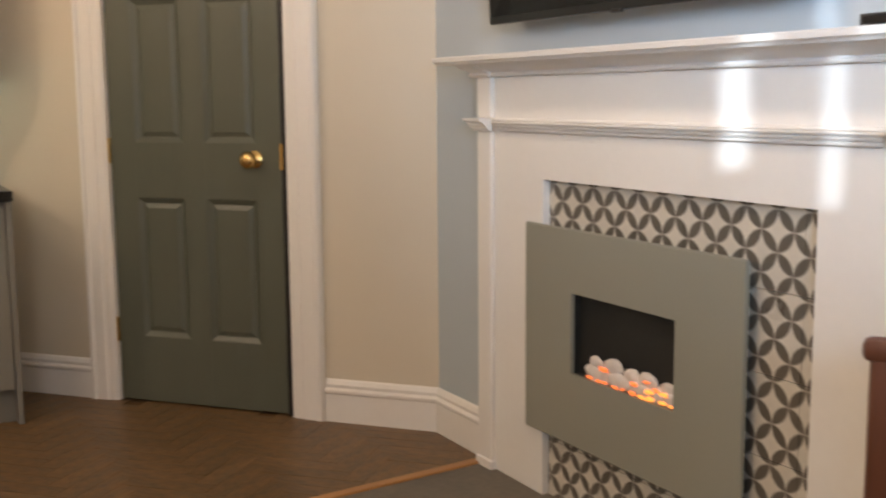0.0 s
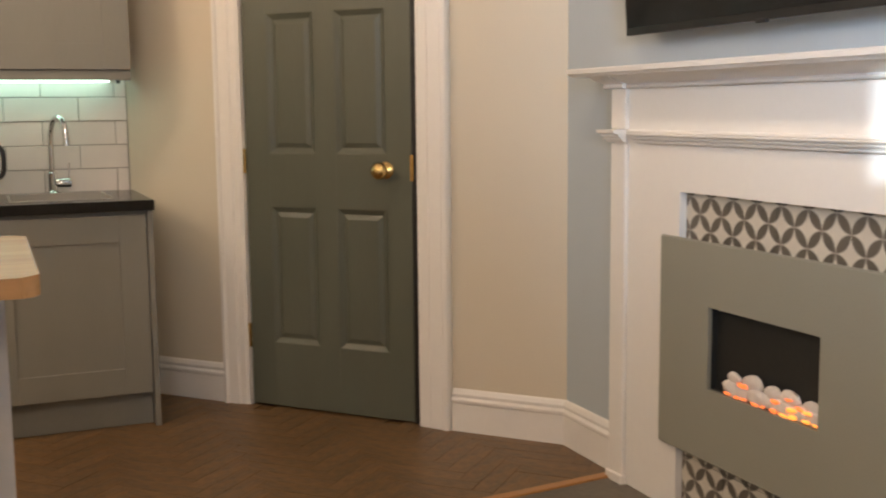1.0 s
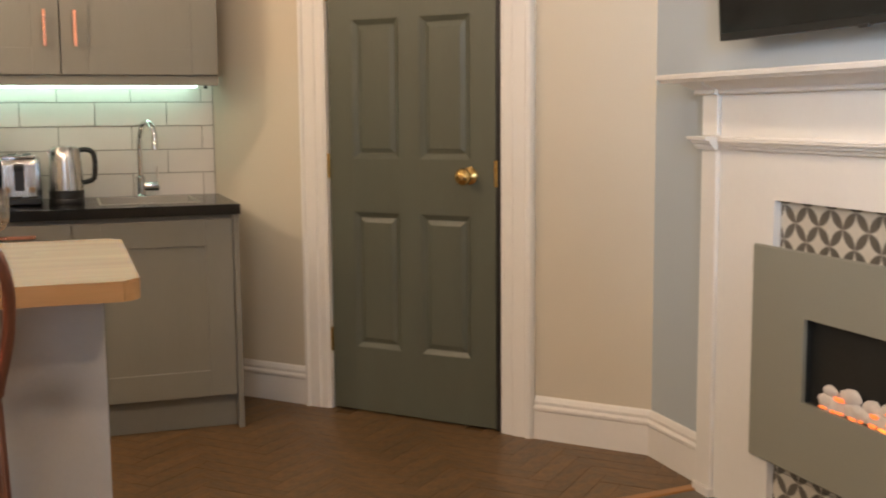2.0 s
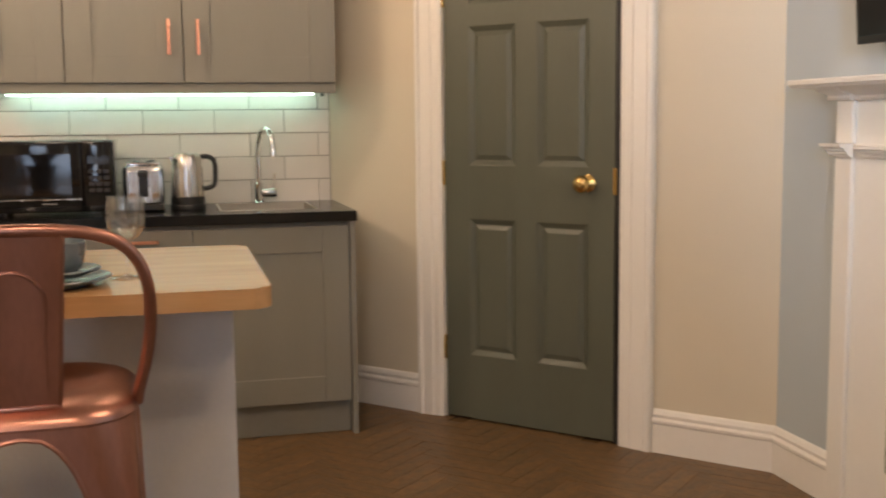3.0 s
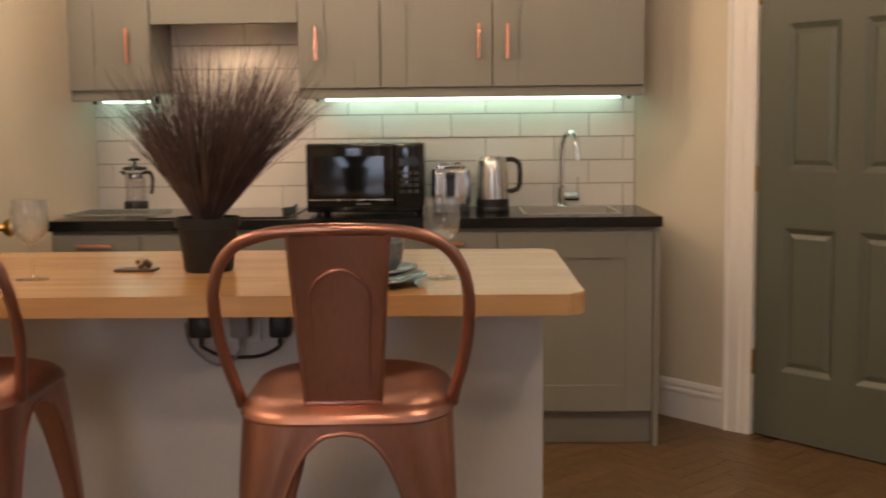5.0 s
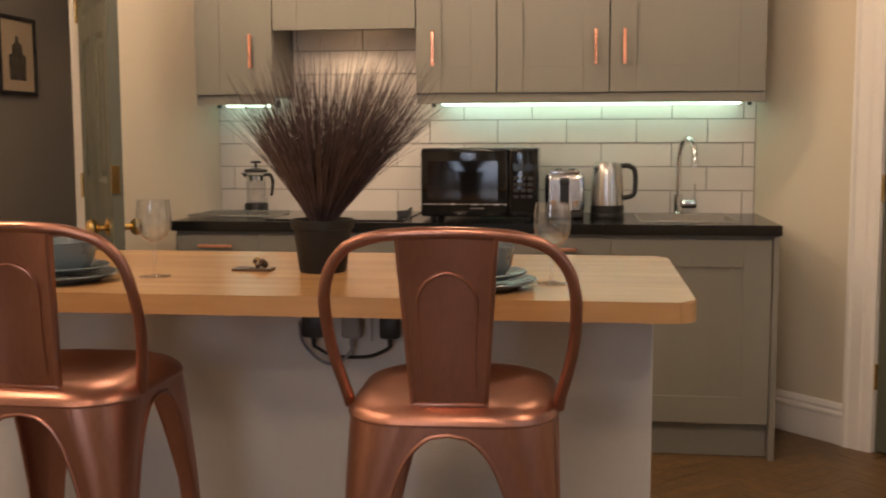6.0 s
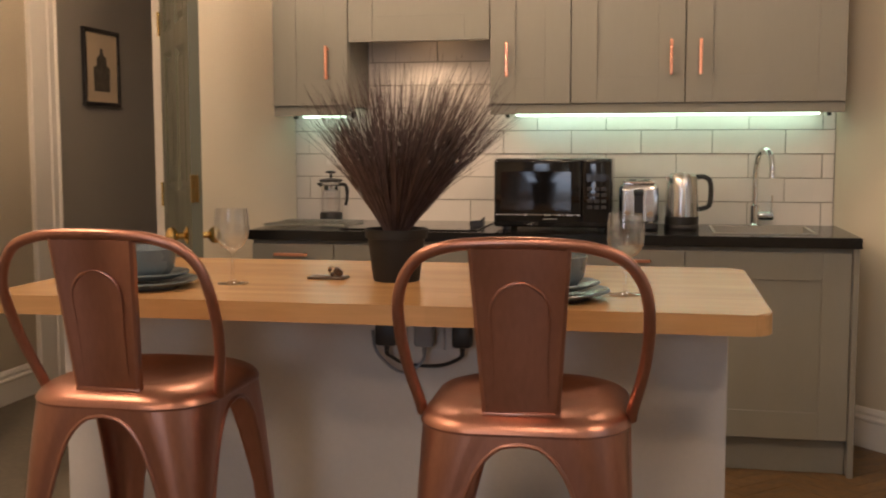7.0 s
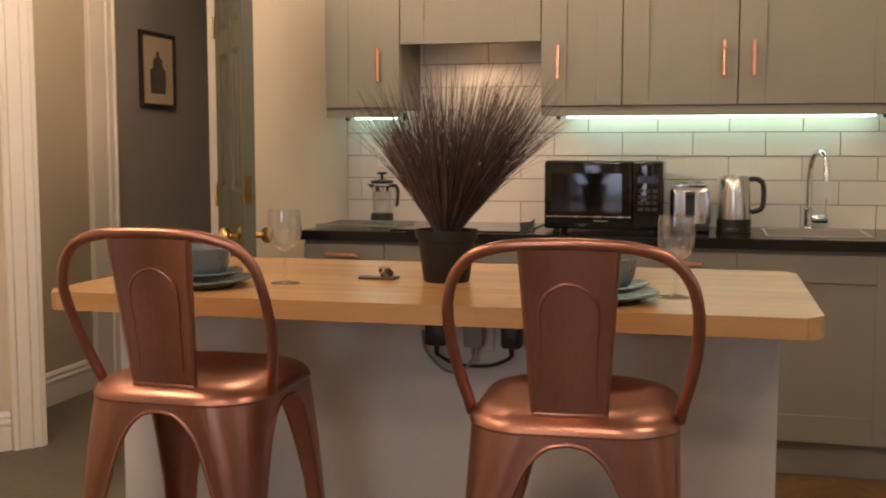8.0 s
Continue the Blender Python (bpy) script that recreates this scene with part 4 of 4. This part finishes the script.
    splat = part("backrest", bm, copper, st, "", True)
    em = [(-0.046, 0.03), (-0.047, 0.12), (-0.050, 0.185), (-0.038, 0.215), (-0.018, 0.230), (0.0, 0.234), (0.018, 0.230), (0.038, 0.215), (0.050, 0.185), (0.047, 0.12), (0.046, 0.03)]
    path = smooth_path([(x, lean(SZ + z) - 0.0035, SZ + z) for x, z in em], 4)
    count = len(path)
    radii = [0.0006 + 0.0028 * min(1.0, 3.2 * min(i, count - 1 - i) / count) for i in range(count)]
    part("embossed_arch", tube(bmesh.new(), path, radii, 8), copper, splat, "", True)
    part("bracket", boxed(-0.067, 0.067, yb - 0.008, yb + 0.014, SZ - 0.002, SZ + 0.007, bevel=0.003), copper, splat, "", True)
    return st


bar_stool(pose(-0.945, -2.80, 0, 0, 0, 2))
bar_stool(pose(-1.728, -2.752, 0, 0, 0, -1))

# ---- fireplace ----
SURR_X = 1.300
surround = thing("fire_surround", axes((SURR_X, -1.878, 0), (0, -1)), "white painted moulded fireplace surround with mantel", "fireplace")
W = 1.72
OP0, OP1, OPZ = 0.362, 1.414, 0.984
back = 0.043
board = [(0, 0), (OP0, 0), (OP0, OPZ), (OP1, OPZ), (OP1, 0), (W, 0), (W, 1.335), (0, 1.335)]
part("board", sheet(bmesh.new(), board, back, lambda u, v, w: (u, w, v)), white_gloss, surround)
for a, b in ((0.0, 0.085), (W - 0.085, W)):
    part("pilaster", boxed(a, b, -0.016, -0.0002, 0.0, 1.12, bevel=0.004), white_gloss, surround)
    part("plinth_block", boxed(a - 0.006, b + 0.006, -0.024, -0.0004, 0.0, 0.035, bevel=0.004), white_gloss, surround)
    part("upper_block", boxed(a, b, -0.016, -0.0002, 1.163, 1.291, bevel=0.004), white_gloss, surround)
CAP = [(0, 0), (0.010, 0), (0.012, 0.008), (0.020, 0.012), (0.020, 0.020), (0.030, 0.026), (0.030, 0.034), (0.046, 0.040), (0.048, 0.052), (0, 0.052)]
for a, b, d in ((-0.014, 0.092, 0.016), (W - 0.092, W + 0.014, 0.016)):
    part("capital", extrude_profile(bmesh.new(), [(p + d, z * 0.78 + 1.122) for p, z in CAP], a, b), white_gloss, surround)
part("frieze_fillet", boxed(0.085, W - 0.085, -0.010, -0.0003, 1.154, 1.1625, bevel=0.002), white_gloss, surround)
REED = [(0, 0), (0.008, 0.0), (0.014, 0.003), (0.015, 0.008), (0.011, 0.0105), (0.021, 0.0125), (0.024, 0.017), (0.021, 0.0205), (0.030, 0.0225), (0.034, 0.027), (0.033, 0.031), (0, 0.031)]
bm = extrude_profile(bmesh.new(), [(p + 0.001, z + 1.122) for p, z in REED], 0.150, W - 0.150)
for v in bm.verts:
    v.co.x += v.co.y if v.co.x < W / 2 else -v.co.y
part("frieze_moulding", bm, white_gloss, surround)
CROWN = [(0, 0), (0.008, 0), (0.014, 0.003), (0.016, 0.008), (0.012, 0.012), (0.012, 0.015), (0.024, 0.019), (0.040, 0.024), (0.058, 0.031), (0.070, 0.039), (0, 0.039)]
for a, b, d in ((-0.030, 0.085, 0.012), (0.085, W - 0.085, 0.0), (W - 0.085, W + 0.030, 0.012)):
    part("crown_moulding", extrude_profile(bmesh.new(), [(p + d + 0.002, z + 1.291) for p, z in CROWN], a, b), white_gloss, surround, "", True)
shelf = [(-0.02, 1.330), (0.105, 1.330), (0.110, 1.336), (0.120, 1.340), (0.122, 1.352), (0.116, 1.356), (-0.043, 1.356), (-0.043, 1.330)]
part("mantel_shelf", extrude_profile(bmesh.new(), shelf, -0.108, W + 0.108), white_gloss, surround)

tile_back = thing("tile_panel", axes((SURR_X + 0.030, -1.878, 0), (0, -1)), "patterned petal tiles lining the fireplace opening", "tiles")
part("backing", boxed(OP0 - 0.01, OP1 + 0.01, 0.001, 0.012, 0.0, OPZ), grout, tile_back, "pale grout")
for i in range(6):
    for j in range(5):
        a, z0 = OP0 + 0.2 * i, max(0.0, OPZ - 0.2 * (j + 1))
        b, z1 = min(OP1, a + 0.2), OPZ - 0.2 * j
        part("tile", boxed(a + 0.001, b - 0.001, -0.006, 0.001, z0 + 0.001, z1 - 0.001), tile_print, tile_back)

fire = thing("electric_fire", axes((1.285, -2.165, 0.0), (0, -1)), "sage grey wall-hung electric fire glowing with pebbles", "electric fire")
FW, F0, F1 = 0.940, 0.2135, 0.853
H0, H1, HZ0, HZ1 = 0.243, 0.693, 0.430, 0.668
bm = bmesh.new()
PLATE = [(0, F0), (FW, F0), (FW, F1), (0, F1)]
MOUTH = [(H0, HZ0), (H1, HZ0), (H1, HZ1), (H0, HZ1)]
rows = [[bm.verts.new((x, y, z)) for x, z in ring] for y in (0.0, 0.013) for ring in (PLATE, MOUTH)]
for k in range(4):
    n = (k + 1) % 4
    for p, q in ((rows[0], rows[1]), (rows[2], rows[3]), (rows[0], rows[2]), (rows[1], rows[3])):
        bm.faces.new((p[k], p[n], q[n], q[k]))
bmesh.ops.bevel(bm, geom=[e for e in bm.edges if all(v in rows[0] or v in rows[2] for v in e.verts)], offset=0.004, segments=3, affect="EDGES")
part("front_panel", bm, fire_paint, fire, "sage grey flat front", True)
for a, b in ((0.035, H0 - 0.02), (H1 + 0.02, FW - 0.035)):
    part("casing", boxed(a, b, 0.0132, 0.0375, F0 + 0.03, F1 - 0.03), fire_dark, fire, "black rear casing")
part("chamber_back", boxed(H0 - 0.018, H1 + 0.018, 0.0345, 0.0378, HZ0 - 0.012, HZ1 + 0.012), fire_dark, fire, "black fire chamber")
for x0, x1, z0, z1 in ((H0 - 0.018, H0 - 0.003, HZ0 - 0.01, HZ1 + 0.01), (H1 + 0.003, H1 + 0.018, HZ0 - 0.01, HZ1 + 0.01), (H0 - 0.003, H1 + 0.003, HZ1 + 0.001, HZ1 + 0.012), (H0 - 0.003, H1 + 0.003, HZ0 - 0.012, HZ0 - 0.001)):
    part("chamber_wall", boxed(x0, x1, 0.0132, 0.0344, z0, z1), fire_dark, fire)
rng = random.Random(11)
PEBBLES = 13
for k in range(PEBBLES):
    row = k // 8
    x = H0 + 0.095 + (0.325 * k / 7 if row == 0 else 0.30 * (k - 8) / 4 + 0.012) + rng.uniform(-0.010, 0.010)
    r = rng.uniform(0.028, 0.036) if row == 0 else (0.026, 0.031, 0.027, 0.031, 0.026)[k - 8]
    bm = bmesh.new()
    bmesh.ops.create_icosphere(bm, subdivisions=3, radius=r)
    for v in bm.verts:
        v.co = Vector((v.co.x * 1.25, v.co.y * 0.38, v.co.z * 0.74)) * (1 + 0.26 * noise.noise(v.co * 42 + Vector((3.7 * k, 0, 0))))
        v.co += Vector((x, 0.017 + 0.002 * row + rng.uniform(-0.001, 0.001), HZ0 + 0.022 + (0.026 + 0.006 * (k % 2)) * row * (1.1 - 0.06 * (k - 8))))
    part("pebble", bm, pebble_white, fire, "white ceramic pebble", True)


def ember_lump(x, z, size, material):
    bm = bmesh.new()
    bmesh.ops.create_icosphere(bm, subdivisions=3, radius=size)
    for v in bm.verts:
        v.co = Vector((v.co.x * 1.7, v.co.y * 0.4, v.co.z * 0.52)) * (1 + 0.7 * noise.noise(v.co * 95 + Vector((x * 31, 0, z * 17))))
        v.co += Vector((x, 0.0055, HZ0 + z))
    part("ember", bm, material, fire, "glowing orange ember", True)


for k in range(10):
    ember_lump(H0 + 0.085 + 0.345 * k / 9 + rng.uniform(-0.010, 0.010), 0.005 + 0.004 * rng.random(), rng.uniform(0.006, 0.009) + 0.001 * (k > 5), ember_hot if k > 5 else ember)
for x, z, size, hot in ((0.150, 0.044, 0.012, 0), (0.285, 0.034, 0.010, 0), (0.345, 0.026, 0.010, 1), (0.375, 0.036, 0.009, 0), (0.405, 0.032, 0.011, 1), (0.335, 0.050, 0.008, 0)):
    ember_lump(H0 + x, z, size, ember_hot if hot else ember)

tv = thing("television", axes((1.235, -2.04, 1.446), (0, -1)) @ pose(0, 0, 0, 4), "large black flat television on the chimney wall", "television")
part("screen_bezel", boxed(0, 1.24, 0, 0.035, 0, 0.70, bevel=0.004), black_plastic, tv)
part("screen", boxed(0.012, 1.228, -0.001, 0.003, 0.022, 0.688), dark_screen, tv)
part("sensor", boxed(0.605, 0.645, -0.003, 0.01, -0.006, 0.004, bevel=0.002), dark_button, tv)
part("wall_mount", boxed(0.40, 0.84, 0.0352, 0.095, 0.10, 0.55, bevel=0.004), black_plastic, tv)

media = thing("media_box", axes((1.23, -3.44, 1.3565), (0, -1)), "small black box on the white mantel shelf", "media box")
part("case", boxed(0, 0.22, 0, 0.09, 0.002, 0.026, bevel=0.003), black_plastic, media)
part("front_strip", boxed(0.01, 0.21, -0.0015, 0.001, 0.007, 0.020), black_gloss, media)
for x in (0.02, 0.20):
    part("foot", boxed(x - 0.008, x + 0.008, 0.02, 0.07, 0, 0.003), black_plastic, media)

chair = thing("dining_chair", pose(0.855, -4.075, 0.006, 0, 0, 130), "chestnut brown wooden chair with solid back", "chair")
part("backrest", boxed(-0.20, 0.20, -0.215, -0.19, 0.46, 0.835, bevel=0.012), brown_leather, chair, "", True)
part("top_rail", boxed(-0.212, 0.212, -0.222, -0.184, 0.805, 0.845, bevel=0.014), brown_leather, chair, "", True)
part("seat", boxed(-0.21, 0.21, -0.20, 0.21, 0.42, 0.455, bevel=0.012), brown_leather, chair, "", True)
for sx in (-0.18, 0.18):
    for sy in (-0.18, 0.18):
        part("leg", boxed(sx - 0.018, sx + 0.018, sy - 0.018, sy + 0.018, 0, 0.42, bevel=0.004), brown_leather, chair)

# ---- hall picture ----
print_frame = thing("framed_print", axes((-3.77, 0.64, 1.455), (0, 1)), "black framed print with cream mount", "picture")
bm = bmesh.new()
PW, PH, B = 0.39, 0.42, 0.022
for r in ((0, PW, 0, B), (0, PW, PH - B, PH), (0, B, B, PH - B), (PW - B, PW, B, PH - B)):
    box(bm, r[0], r[1], -0.022, 0, r[2], r[3], bevel=0.002)
part("frame", bm, frame_black, print_frame)
part("mount", boxed(B - 0.001, PW - B + 0.001, -0.012, -0.001, B - 0.001, PH - B + 0.001), mount_card, print_frame)
shape = [(0.11, 0.08), (0.28, 0.08), (0.285, 0.21), (0.25, 0.225), (0.245, 0.27), (0.215, 0.28), (0.205, 0.315), (0.185, 0.315), (0.175, 0.28), (0.145, 0.265), (0.14, 0.22), (0.105, 0.21)]
part("print", sheet(bmesh.new(), shape, 0.001, lambda u, v, w: (u, -0.0125 - w, v)), ink, print_frame, "grey building silhouette")

# ---- window behind the camera ----
window = tagged(thing("window_1", pose(0, 0, 0), "wide white window with partly drawn curtains", "window"), kind="structure")
# The wide mullion is made up to split the sun into two bars.
for x0, x1, z0, z1 in ((-2.1, -0.6, 0.7, 0.76), (-2.1, -0.6, 2.19, 2.25), (-2.1, -2.04, 0.76, 2.19), (-0.66, -0.6, 0.76, 2.19), (-0.900, -0.785, 0.76, 2.19), (-1.40, -1.34, 0.76, 2.19)):
    part("window_frame", boxed(x0, x1, -6.60, -6.54, z0, z1, bevel=0.004), white_gloss, window)
for x0, x1 in ((-2.04, -1.40), (-1.34, -0.900), (-0.785, -0.66)):
    pane = part("pane", boxed(x0, x1, -6.574, -6.568, 0.76, 2.19), window_glass, window)
    pane.visible_shadow = False
# Unseen boards added to trim the sun bars at bottom and top.
for x0, x1, top in ((-1.04, -0.832, 1.65), (-0.828, -0.66, 1.53)):
    part("shutter", boxed(x0, x1, -6.536, -6.512, 0.71, top, bevel=0.004), white_gloss, window, "unseen white board added to cut off the sun bars below")
part("blind", boxed(-1.04, -0.832, -6.536, -6.520, 1.94, 2.2, bevel=0.004), white_gloss, window, "unseen white board added to cut off one sun bar above")
part("window_sill", boxed(-2.15, -0.55, -6.54, -6.42, 0.67, 0.70, bevel=0.004), white_gloss, window)
# Unseen curtains; their edges are set so the gaps shape the sun bars.
for x0, x1 in ((-2.45, -2.0), (-1.33, -0.912), (-0.674, -0.35)):
    bm = bmesh.new()
    n = int((x1 - x0) / 0.012)
    front = [(x0 + (x1 - x0) * k / n, -6.46 + 0.02 * math.sin(k * 0.9)) for k in range(n + 1)]
    outline = front + [(x, y - 0.004) for x, y in front[::-1]]
    a = [bm.verts.new((x, y, 0.3)) for x, y in outline]
    b = [bm.verts.new((x, y, 2.32)) for x, y in outline]
    for k in range(len(outline)):
        q = (k + 1) % len(outline)
        bm.faces.new((a[k], a[q], b[q], b[k]))
    curtain = thing("curtain", pose(0, 0, 0), "unseen heavy grey curtain at the window, gaps set to shape the sun bars", "curtain", "curtains")
    part("cloth", bm, curtain_cloth, curtain, "", True)
pole = thing("curtain_pole", pose(0, 0, 0), "steel curtain pole over the window", "curtain pole")
part("rod", tube(bmesh.new(), [(-2.6, -6.46, 2.335), (-0.2, -6.46, 2.335)], 0.014, 12), steel, pole, "", True)
# Unseen wall added outside so that no sun enters by the left panes.
structure("backdrop", boxed(-6.0, -1.78, -7.6, -7.5, -0.5, 5.0), outside_wall, "unseen pale wall added outside to block sun from the left panes", category="wall")
structure("ground", boxed(-60, 60, -60, -6.63, -0.6, -0.5), outside_wall, "pale paving outside", category="ground")

# Unseen fittings for the assumed beams, with one more for the added hall lamp.
for dx, dy, watts in ASSUMED_DOWNLIGHTS + [(-3.05, -0.35, 0)]:
    dl = thing("assumed_ceiling_light", pose(dx, dy, ROOF), "unseen small round recessed downlight with warm glow, place assumed", "ceiling light", "ceiling lights")
    part("ring", lathe(bmesh.new(), [(0.052, 0), (0.066, 0), (0.066, -0.006), (0.052, -0.008)], 36), white_gloss, dl, "", True)
    part("diffuser", lathe(bmesh.new(), [(0, -0.006), (0.04, -0.005), (0.052, -0.003), (0.052, -0.0005), (0, -0.0005)], 36), lamp_glow, dl, "warm glowing diffuser", True)

# ---- tiles of the kitchen wall ----
TW, TH, Z0 = 0.2975, 0.1015, 0.8935
tile_mesh = {}


def metro(x0, x1, z0, z1, depth):
    key = (round(x1 - x0, 3), round(z1 - z0, 3))
    if key not in tile_mesh:
        ob = link("tile", boxed(0, x1 - x0, -0.007, 0.006, 0, z1 - z0, bevel=0.0012), metro_tile)
        tile_mesh[key] = ob.data
    else:
        ob = new("tile", tile_mesh[key])
    ob.matrix_world = pose(x0, 0.006 - depth, z0, rng.uniform(-0.9, 0.7), 0, rng.uniform(-0.2, 0.2))
    ob.parent = wall_north
    return ob


rng = random.Random(3)
for row in range(10):
    z0, z1 = Z0 + row * TH + 0.0017, Z0 + (row + 1) * TH - 0.0017
    lo, hi = (-2.35, -0.002) if row < 5 else (-2.004, -1.404)
    shift = -0.052 if row % 2 == 0 else -0.201
    edges = [hi]
    x = shift
    while x > lo:
        if x < hi:
            edges.append(x)
        x -= TW
    edges.append(lo)
    for b, a in zip(edges, edges[1:]):
        if b - a > 0.012:
            metro(a + 0.0015, b - 0.0015, z0, z1, rng.uniform(0, 0.003) + (0.0045 if row == 3 else 0.0))

# ---- herringbone floor ----
PLW, RATIO = 0.075, 4
rng = random.Random(8)
rest_v, rest_f = [], []
turn = Matrix.Rotation(radians(45), 4, "Z")


def plank_box(l, w, h=0.005, g=0.0006):
    c = 0.0007
    v = []
    for z, i in ((-h, g), (-c * 0.6, g), (0, g + c)):
        v += [(i, i, z), (l - i, i, z), (l - i, w - i, z), (i, w - i, z)]
    f = [(8, 9, 10, 11)]
    for a in (0, 4):
        f += [(a + k, a + (k + 1) % 4, a + 4 + (k + 1) % 4, a + 4 + k) for k in range(4)]
    return v, f


pv, pf = plank_box(PLW * RATIO, PLW)
plank_data = bpy.data.meshes.new("plank")
plank_data.from_pydata(pv, [], pf)
plank_data.materials.append(plank_wood)
span = 64
for gx in range(-span, span):
    for gy in range(-span, span):
        k = (gx - gy) % (2 * RATIO)
        if k == 0:
            m = Matrix.Translation((gx * PLW, gy * PLW, 0))
        elif k == 2 * RATIO - 1:
            m = Matrix.Translation((gx * PLW + PLW, gy * PLW, 0)) @ Matrix.Rotation(radians(90), 4, "Z")
        else:
            continue
        m = Matrix.Translation((-0.4, -1.0, 0)) @ turn @ m
        c = m @ Vector((PLW * RATIO / 2, PLW / 2, 0))
        if not (-3.9 < c.x < 1.5 and -2.25 < c.y < 1.8) or (c.y > 0.1 and c.x > -2.5) or c.x + 0.9 * c.y > 0.12:
            continue
        m = m @ Matrix.Translation((0, 0, rng.uniform(-0.0008, 0)))
        if c.x > -0.55 and c.y < 0.05 and c.y > -2.12:
            ob = new("plank", plank_data)
            ob.matrix_world = m
            ob.parent = floor
        else:
            start = len(rest_v)
            rest_v += [tuple(m @ Vector(v)) for v in pv]
            rest_f += [tuple(start + i for i in f) for f in pf]
me = bpy.data.meshes.new("planks")
me.from_pydata(rest_v, [], rest_f)
me.materials.append(plank_wood)
ob = new("planks", me)
ob.parent = floor
tagged(ob, kind="stuff")
